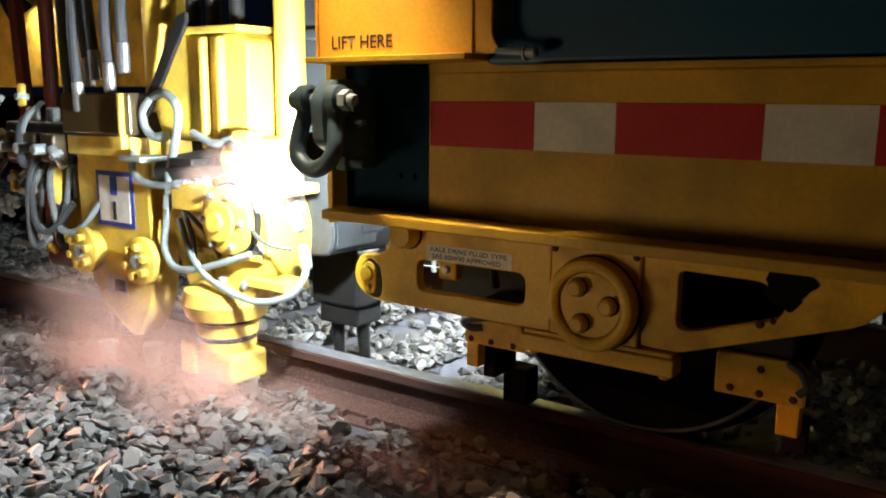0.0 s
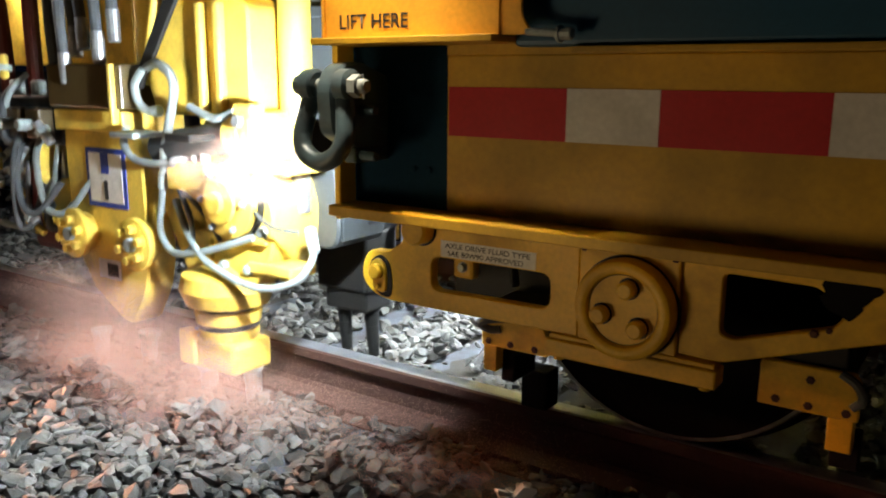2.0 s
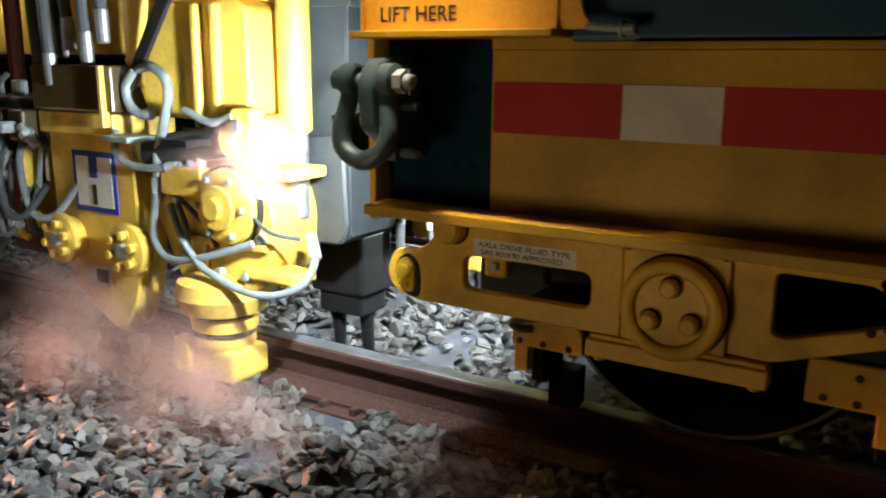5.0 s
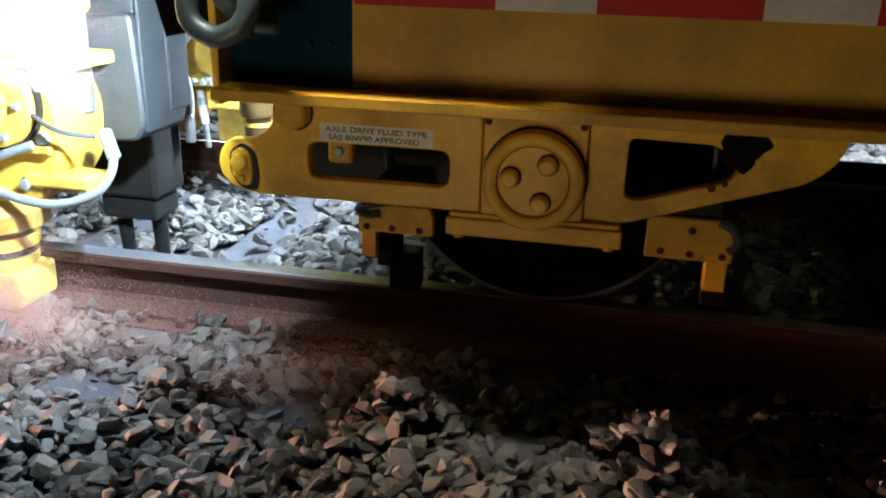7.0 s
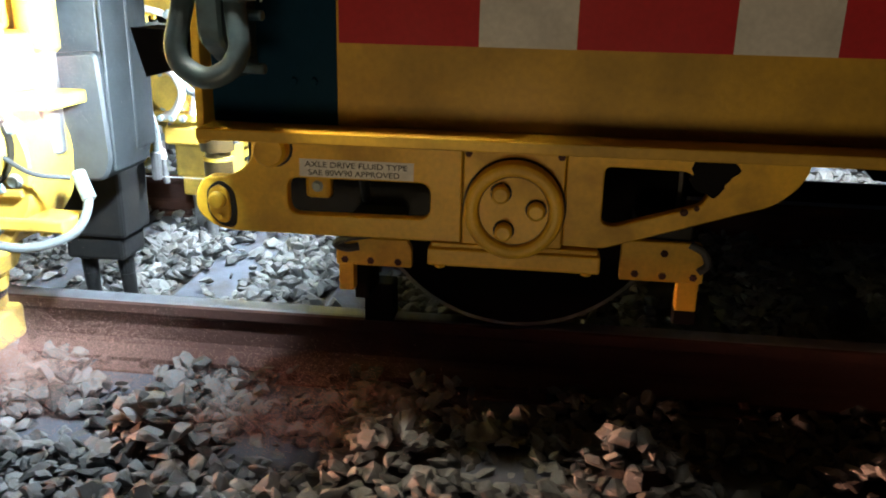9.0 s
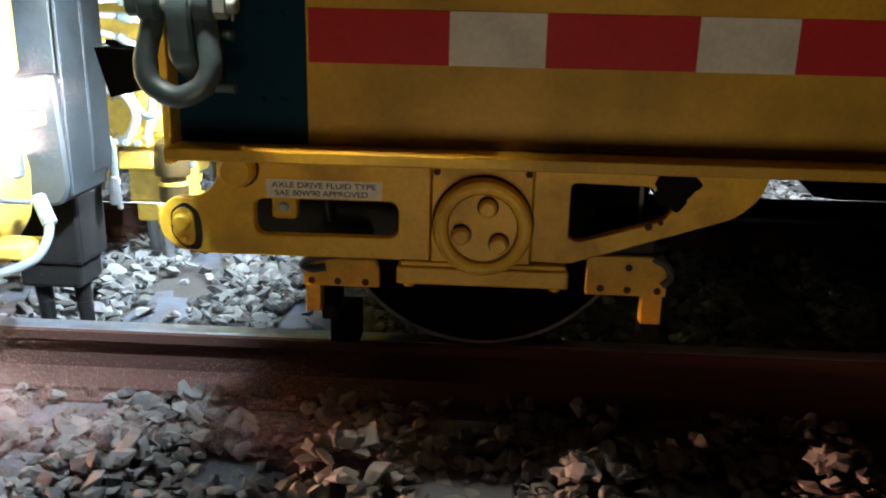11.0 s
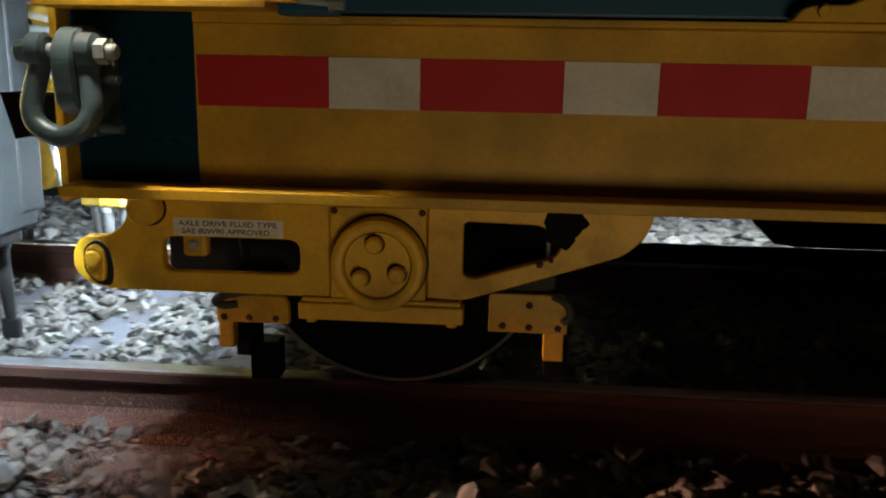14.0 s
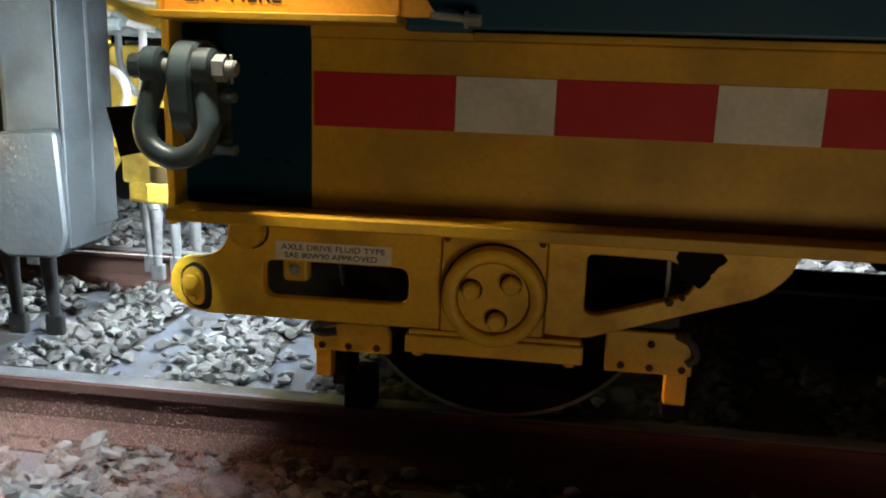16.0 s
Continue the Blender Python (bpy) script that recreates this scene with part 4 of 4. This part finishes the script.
        part("shelf_hose", tube([(x, y + 0.06, z), (x + 0.2 * dx, y, z - 0.35 * drop), (x + 0.6 * dx, y - 0.02, z - 0.95 * drop), (x + 1.1 * dx, y, z - drop), (x + 1.5 * dx, y + 0.05, z - 0.6 * drop)], r.uniform(0.009, 0.014), 10, 6), HOSE if k % 2 else HOSE_DARK, u, "short sagging hydraulic hose", smooth=True)
    for k in range(4):
        x = -2.33 + 0.11 * k
        part("valve_body", bx(x - 0.04, x + 0.04, 0.0, 0.06, 0.57, 0.665, 0.008), OIL, u, "oily valve body")
        part("valve_spool", rod((x, 0.0, 0.615), (x, -0.05, 0.615), 0.018, 14), GALV, u)
    part("red_tank", bx(-2.6, -2.2, 0.3, 0.7, 0.1, 0.42, 0.03), SHADE_RED, u, "dark red tank")
    # upper hoses with bright ferrules
    for i, (x, y, z) in enumerate(((-1.92, 0.05, 0.70), (-1.84, 0.03, 0.76), (-1.77, 0.05, 0.86), (-1.68, 0.04, 0.82), (-1.63, 0.06, 0.88), (-1.87, 0.09, 0.84))):
        lean = (-0.05, -0.03, -0.06, -0.02, 0.0, -0.07)[i]
        part("feed_hose", tube([(x, y, z + 0.05), (x + lean * 0.3, y, z + 0.2), (x + lean, y + 0.02, z + 0.4), (x + lean * 1.5, y + 0.04, z + 0.75)], 0.017, 10, 6), HOSE_DARK, u, smooth=True)
        part("ferrule", rod((x + 0.002, y, z - 0.02), (x, y, z + 0.075), 0.0195, 12), STEEL, u)
    # drooping hoses in front of the arm
    loops = [([(-1.461, 0.07, 0.671), (-1.499, 0.06, 0.67), (-1.532, 0.055, 0.696), (-1.541, 0.055, 0.744), (-1.506, 0.06, 0.785)], 0.016, HOSE),
             ([(-1.505, 0.07, 0.789), (-1.435, 0.055, 0.8), (-1.377, 0.05, 0.773), (-1.365, 0.05, 0.724), (-1.397, 0.055, 0.645), (-1.436, 0.06, 0.556)], 0.017, HOSE),
             ([(-1.574, 0.04, 0.625), (-1.576, 0.03, 0.572), (-1.528, 0.03, 0.533), (-1.439, 0.045, 0.525), (-1.353, 0.07, 0.536)], 0.014, HOSE),
             ([(-1.448, 0.07, 0.514), (-1.461, 0.06, 0.413), (-1.461, 0.05, 0.324), (-1.40, 0.04, 0.277), (-1.308, 0.04, 0.283), (-1.204, 0.05, 0.312), (-1.098, 0.07, 0.348)], 0.013, HOSE),
             ([(-1.417, 0.075, 0.42), (-1.338, 0.05, 0.329), (-1.261, 0.035, 0.275), (-1.195, 0.03, 0.252), (-1.118, 0.04, 0.226), (-1.04, 0.06, 0.218), (-0.965, 0.09, 0.242), (-0.938, 0.115, 0.285), (-0.940, 0.135, 0.333), (-0.966, 0.15, 0.369)], 0.013, HOSE),
             ([(-1.374, 0.07, 0.446), (-1.272, 0.06, 0.391), (-1.224, 0.065, 0.324)], 0.009, HOSE_DARK),
             ([(-1.101, 0.065, 0.428), (-1.02, 0.06, 0.387), (-0.95, 0.09, 0.374)], 0.007, HOSE_DARK),
             ([(-1.43, 0.075, 0.50), (-1.36, 0.06, 0.42), (-1.33, 0.055, 0.36), (-1.335, 0.06, 0.30)], 0.010, HOSE_DARK),
             ([(-1.303, 0.05, 0.687), (-1.204, 0.045, 0.66), (-1.126, 0.05, 0.677)], 0.014, HOSE),
             ([(-2.453, 0.12, 0.458), (-2.313, 0.10, 0.517), (-2.163, 0.10, 0.573), (-2.057, 0.12, 0.615)], 0.016, HOSE),
             ([(-2.091, 0.12, 0.604), (-2.085, 0.10, 0.482), (-2.153, 0.10, 0.341), (-2.292, 0.11, 0.246), (-2.48, 0.12, 0.236)], 0.015, HOSE),
             ([(-2.485, 0.12, 0.394), (-2.364, 0.11, 0.444), (-2.246, 0.12, 0.492)], 0.013, HOSE_DARK),
             ([(-2.40, 0.13, 0.70), (-2.30, 0.10, 0.60), (-2.24, 0.10, 0.48), (-2.30, 0.10, 0.38), (-2.42, 0.12, 0.33)], 0.012, HOSE_DARK),
             ([(-1.98, 0.10, 0.66), (-1.99, 0.07, 0.52), (-2.03, 0.07, 0.40), (-2.10, 0.09, 0.33)], 0.012, HOSE)]
    for pts, r, m in loops:
        part("hose", tube(pts, 0.8 * r, 10, 8), m, u, "sagging grey hydraulic hose" if m is HOSE else "sagging dark hydraulic hose", smooth=True)
    for p, q in [((-0.934, 0.13, 0.315), (-0.968, 0.15, 0.375)), ((-1.43, 0.06, 0.57), (-1.437, 0.06, 0.50)), ((-1.45, 0.068, 0.671), (-1.48, 0.065, 0.669)), ((-1.45, 0.066, 0.50), (-1.455, 0.063, 0.45)), ((-2.06, 0.12, 0.613), (-2.1, 0.11, 0.597)), ((-2.088, 0.115, 0.58), (-2.086, 0.105, 0.52)), ((-1.36, 0.07, 0.535), (-1.40, 0.055, 0.529))]:
        part("ferrule", rod(p, q, 0.016, 12), GALV, u)
    part("hose_bracket", bx(-1.535, -1.425, -0.045, 0.06, 0.60, 0.615, 0.003), GALV, u)
    part("hose_bracket", bx(-1.30, -1.20, Y - 0.16, Y, 0.60, 0.62, 0.004), DARK, u)
    # inner arm, between the rails
    GROWN.clear()
    # Near inner parts get DARK for their unlit side; far ones are yellow.
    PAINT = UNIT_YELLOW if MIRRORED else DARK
    worn = "oily yellow inner tine socket" if MIRRORED else "inner tine socket, dark for its unlit side"
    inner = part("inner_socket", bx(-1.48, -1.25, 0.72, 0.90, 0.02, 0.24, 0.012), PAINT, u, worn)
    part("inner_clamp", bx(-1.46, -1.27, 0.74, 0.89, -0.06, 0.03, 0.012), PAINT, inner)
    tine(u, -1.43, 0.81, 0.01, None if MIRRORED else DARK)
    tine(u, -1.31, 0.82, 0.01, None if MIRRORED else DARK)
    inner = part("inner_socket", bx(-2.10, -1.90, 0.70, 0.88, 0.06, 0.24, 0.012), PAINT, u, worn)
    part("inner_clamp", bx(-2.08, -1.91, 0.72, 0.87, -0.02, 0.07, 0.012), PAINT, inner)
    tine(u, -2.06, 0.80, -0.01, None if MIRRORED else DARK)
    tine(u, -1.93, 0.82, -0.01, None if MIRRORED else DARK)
    for x in (-1.365, -2.0):
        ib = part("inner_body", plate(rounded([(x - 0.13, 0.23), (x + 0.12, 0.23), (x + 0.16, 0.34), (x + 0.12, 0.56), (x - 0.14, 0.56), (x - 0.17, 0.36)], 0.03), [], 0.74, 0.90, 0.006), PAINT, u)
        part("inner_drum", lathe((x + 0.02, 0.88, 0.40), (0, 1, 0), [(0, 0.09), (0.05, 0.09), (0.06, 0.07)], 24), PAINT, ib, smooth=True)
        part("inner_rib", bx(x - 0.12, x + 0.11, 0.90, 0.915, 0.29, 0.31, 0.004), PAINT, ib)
        part("inner_hose", tube([(x - 0.1, 0.90, 0.60), (x - 0.06, 0.96, 0.48), (x + 0.02, 0.99, 0.38), (x + 0.10, 0.97, 0.44), (x + 0.11, 0.92, 0.58)], 0.014, 10), HOSE, ib, smooth=True)
        part("inner_hose", tube([(x + 0.02, 0.91, 0.55), (x + 0.08, 0.95, 0.45), (x + 0.14, 0.93, 0.34), (x + 0.15, 0.9, 0.22)], 0.012, 10), HOSE, ib, smooth=True)
        part("inner_ferrule", rod((x + 0.15, 0.9, 0.17), (x + 0.15, 0.9, 0.26), 0.016, 10), STEEL, ib)
        part("inner_pipe", rod((x - 0.3, 0.9, 0.62), (x + 0.3, 0.9, 0.60), 0.018, 12), GALV, ib)
    part("bridge", bx(-2.1, -1.3, 0.50, 0.86, 0.84, 0.94, 0.01), DARK, u)
    return u


unit = build_unit(0.5, "bright yellow tamping unit with sagging hoses and steel tines")
MIRRORED.append(1)
far_unit = build_unit(2.0, "bright yellow tamping unit at the far rail")
MIRRORED.clear()


def dress_far_unit(u):
    """What the far unit shows towards the track's middle: feed pipes, drum, fittings, sockets."""
    for i, (z0, z1) in enumerate(((0.845, 0.84), (0.79, 0.80), (0.745, 0.735), (0.70, 0.64))):
        y = 1.555 - 0.012 * i
        part("feed_pipe", tube([(-1.75, y + 0.03, z0 + 0.02), (-1.60, y, z0), (-1.47, y, (z0 + z1) / 2 + 0.008), (-1.38, y + 0.02, z1), (-1.30, y + 0.06, z1 - 0.02)], 0.013, 10, 6), WHITE, u, "pale hydraulic pipe", smooth=True)
        part("pipe_ferrule", rod((-1.44, y + 0.003, (z0 + z1) / 2 + 0.004), (-1.39, y + 0.016, z1), 0.018, 12), GALV, u)
    drum = part("inner_motor", lathe((-1.46, 1.60, 0.37), (0, -1, 0), [(0, 0.085), (0.03, 0.085), (0.034, 0.07), (0.06, 0.066), (0.065, 0.03)], 28), UNIT_YELLOW, u, smooth=True)
    for k in range(6):
        part("motor_bolt", bolt((-1.46 + 0.075 * math.cos(k * 1.047), 1.57, 0.37 + 0.075 * math.sin(k * 1.047)), (0, -1, 0), 0.009, 0.012), GALV, drum)
    part("loop_hose", tube([(-1.57, 1.53, 0.43), (-1.50, 1.51, 0.47), (-1.42, 1.50, 0.455), (-1.385, 1.50, 0.38), (-1.43, 1.52, 0.30), (-1.49, 1.54, 0.275)], 0.016, 10), WHITE, u, "pale sagging hose", smooth=True)
    part("drop_hose", tube([(-1.33, 1.54, 0.62), (-1.325, 1.52, 0.50), (-1.33, 1.52, 0.40), (-1.36, 1.53, 0.29)], 0.015, 10), WHITE, u, "pale hose", smooth=True)
    block = part("fitting_block", bx(-1.55, -1.36, 1.53, 1.60, 0.255, 0.295, 0.008), UNIT_YELLOW, u)
    for x in (-1.53, -1.485, -1.44, -1.395):
        part("block_fitting", rod((x, 1.535, 0.275), (x, 1.505, 0.275), 0.014, 10), GALV, block)
    part("lower_block", bx(-1.49, -1.35, 1.54, 1.62, 0.165, 0.235, 0.008), UNIT_YELLOW, u)
    nozzle = part("spray_nozzle", rod((-1.525, 1.56, 0.235), (-1.512, 1.56, 0.10), 0.017, 14), WHITE, u, "pale pipe end pointing down", smooth=True)
    part("nozzle_tip", rod((-1.512, 1.56, 0.105), (-1.503, 1.56, 0.0), 0.012, 12), STEEL, nozzle)
    part("nozzle_nut", lathe((-1.522, 1.56, 0.205), (0.09, 0, -1), [(0, 0.022), (0.03, 0.022)], 6), GALV, nozzle)
    neck = part("far_tine_neck", lathe((-1.295, 1.60, 0.02), (0, 0, 1), [(0, 0.045), (0.02, 0.058), (0.09, 0.058), (0.095, 0.05), (0.115, 0.05), (0.12, 0.068), (0.18, 0.075), (0.25, 0.06), (0.27, 0.03)], 28), OIL, u, "oily brown tine neck", smooth=True)
    part("neck_ring", lathe((-1.295, 1.60, 0.10), (0, 0, 1), [(0, 0.05), (0, 0.061), (0.014, 0.061), (0.014, 0.05)], 28), UNIT_YELLOW, neck)
    part("far_tine_clamp", bx(-1.35, -1.25, 1.54, 1.66, -0.05, 0.03, 0.010), UNIT_YELLOW, u)
    tine(u, -1.325, 1.57, 0.0)


dress_far_unit(far_unit)

# guide boxes and masts that carry the units, on the machine
def build_carrier():
    for y, s in ((0.62, 1),):
        g = part("guide_mast", bx(-1.28, -1.095, 0.52, 0.68, 0.40, 1.6, 0.02), GREY, tamper, "scuffed grey steel guide mast")
        part("mast_flange", bx(-1.095, -1.085, 0.50, 0.70, 0.30, 1.6, 0.003), GREY, g)
        part("mast_shoe", plate(rounded([(-1.31, 0.60), (-1.10, 0.62), (-1.085, 0.33), (-1.11, 0.275), (-1.27, 0.27), (-1.31, 0.31)], 0.03), [], 0.48, 0.72, 0.008), GREY, g, "dusty grey guide shoe")
        part("cover_box", bx(-1.15, -1.08, 0.62, 0.74, 0.335, 0.98, 0.01), GREY, g, "pale grey cover box")
        part("cover_slot", bx(-1.14, -1.09, 0.614, 0.582, 0.36, 0.368, 0.001), BLACK, g)
    part("mast_collar", bx(-1.30, -1.075, 0.50, 0.735, 0.985, 1.02, 0.006), GREY, g)
    for z in (0.50, 0.78):
        part("mast_bolt", bolt((-1.135, 0.62, z), (0, -1, 0), 0.010, 0.010), GREY, g)
    part("upper_frame", bx(-2.9, -0.6, 0.55, 2.0, 1.45, 1.6, 0.01), UNIT_YELLOW, tamper)
    part("tall_frame", bx(-2.62, -2.50, 0.9, 1.05, 0.5, 1.6, 0.01), UNIT_YELLOW, tamper)
    part("cab_panel", bx(-4.6, -2.9, 1.1, 1.16, 0.85, 1.7, 0.01), UNIT_YELLOW, tamper)
    for x, lean in ((-3.40, 0.06), (-3.17, 0.0)):
        part("brace", rod((x, 0.75, 0.6), (x - lean, 0.75, 1.6), 0.035, 12), SHADE_RED, tamper, "dark brown upright brace")
    return g


mast = build_carrier()


# ---- dust stirred up by the tines, and one puff added for lamp glare: loose drifting specks ----
def puff(name, n, centre, spread, seed, size):
    r = np.random.default_rng(seed)
    blobs = r.normal(size=(14, 3)) * 0.55
    which = r.integers(0, 14, n)
    pts = (blobs[which] + r.normal(size=(n, 3)) * r.uniform(0.25, 0.6, (14, 1))[which]) * np.array(spread)
    pts[:, 2] = np.abs(pts[:, 2] + spread[2]) - spread[2] * 0.9
    tet = np.array([(1, 1, 1), (1, -1, -1), (-1, 1, -1), (-1, -1, 1)]) * 0.6
    s = size * r.uniform(0.5, 1.3, (n, 1, 1))
    V = (pts[:, None, :] + tet[None] * s).reshape(-1, 3)
    f = np.array([(0, 1, 2), (0, 3, 1), (0, 2, 3), (1, 3, 2)])
    F = (f[None] + 4 * np.arange(n)[:, None, None]).reshape(-1, 3)
    me = bpy.data.meshes.new(name)
    me.from_pydata(V.tolist(), [], F.tolist())
    me.materials.append(DUST)
    ob = tagged(new(name, me), "reddish dust specks in a drifting puff", "dust", "dust puffs", "stuff")
    ob.location = centre
    return ob


# First puff hangs before the work light, added for its white glare.
PUFFS = [(puff("dust_puff", 80000, (-1.24, 0.15, 0.53), (0.15, 0.05, 0.075), 6, 0.00042), (-1.24, 0.15, 0.53), 0.2),
         (puff("dust_puff", 165000, (-1.42, 0.12, -0.13), (0.24, 0.16, 0.14), 3, 0.0009), (-1.42, 0.12, -0.13), 0.0),
         (puff("dust_puff", 165000, (-2.05, 0.15, -0.08), (0.30, 0.18, 0.16), 4, 0.0009), (-2.05, 0.15, -0.08), 0.4),
         (puff("dust_puff", 14000, (-0.45, 0.12, -0.12), (0.24, 0.12, 0.08), 5, 0.0013), (-0.45, 0.12, -0.12), 0.8)]


# ---- motions ----
def motions():
    times = sorted({t for t, a in TURNS})
    base = Vector((0, MID_Y, RAIL_Z))
    walk(tamper, [(t, along(t) @ Matrix.Translation(base)) for t in times])
    walk(wheel, [(t, pose(*WHEEL_AT, 0, -a, 0)) for t, a in TURNS])
    walk(shackle, [(t, along(t) @ Matrix.Translation((-0.53, -0.11, 0.62))) for t in times])
    both = sorted({t for t, a in TURNS} | {t for t, a in LIFTS} | {0.1 * k for k in range(0, 161, 2)})
    walk(unit, [(t, along(t) @ pose(-1.5 + lag(t), 0.5, lift(t) + 0.012)) for t in both])
    walk(far_unit, [(t, along(t) @ pose(-1.5 + lag(t), 2.0, lift(t))) for t in both])
    # The mast slides by a share of the lag that fits the camera's view.
    walk(mast, [(t, Matrix.Translation((0.4 * lag(t) - 0.02, 0, 0))) for t in both])
    for ob, c, phase in PUFFS:
        rows = []
        for t in [0.25 * k for k in range(65)]:
            s = math.sin(2.2 * t + 5 * phase)
            rows.append((t, Matrix.Translation((c[0] - unit_gone(t) + 0.05 * math.sin(1.3 * t + phase), c[1] + 0.02 * s, c[2] + 0.02 * math.sin(3.1 * t + phase))) @ pose(0, 0, 0, 0, 0, 14 * math.sin(0.9 * t + phase))))
        walk(ob, rows)


motions()
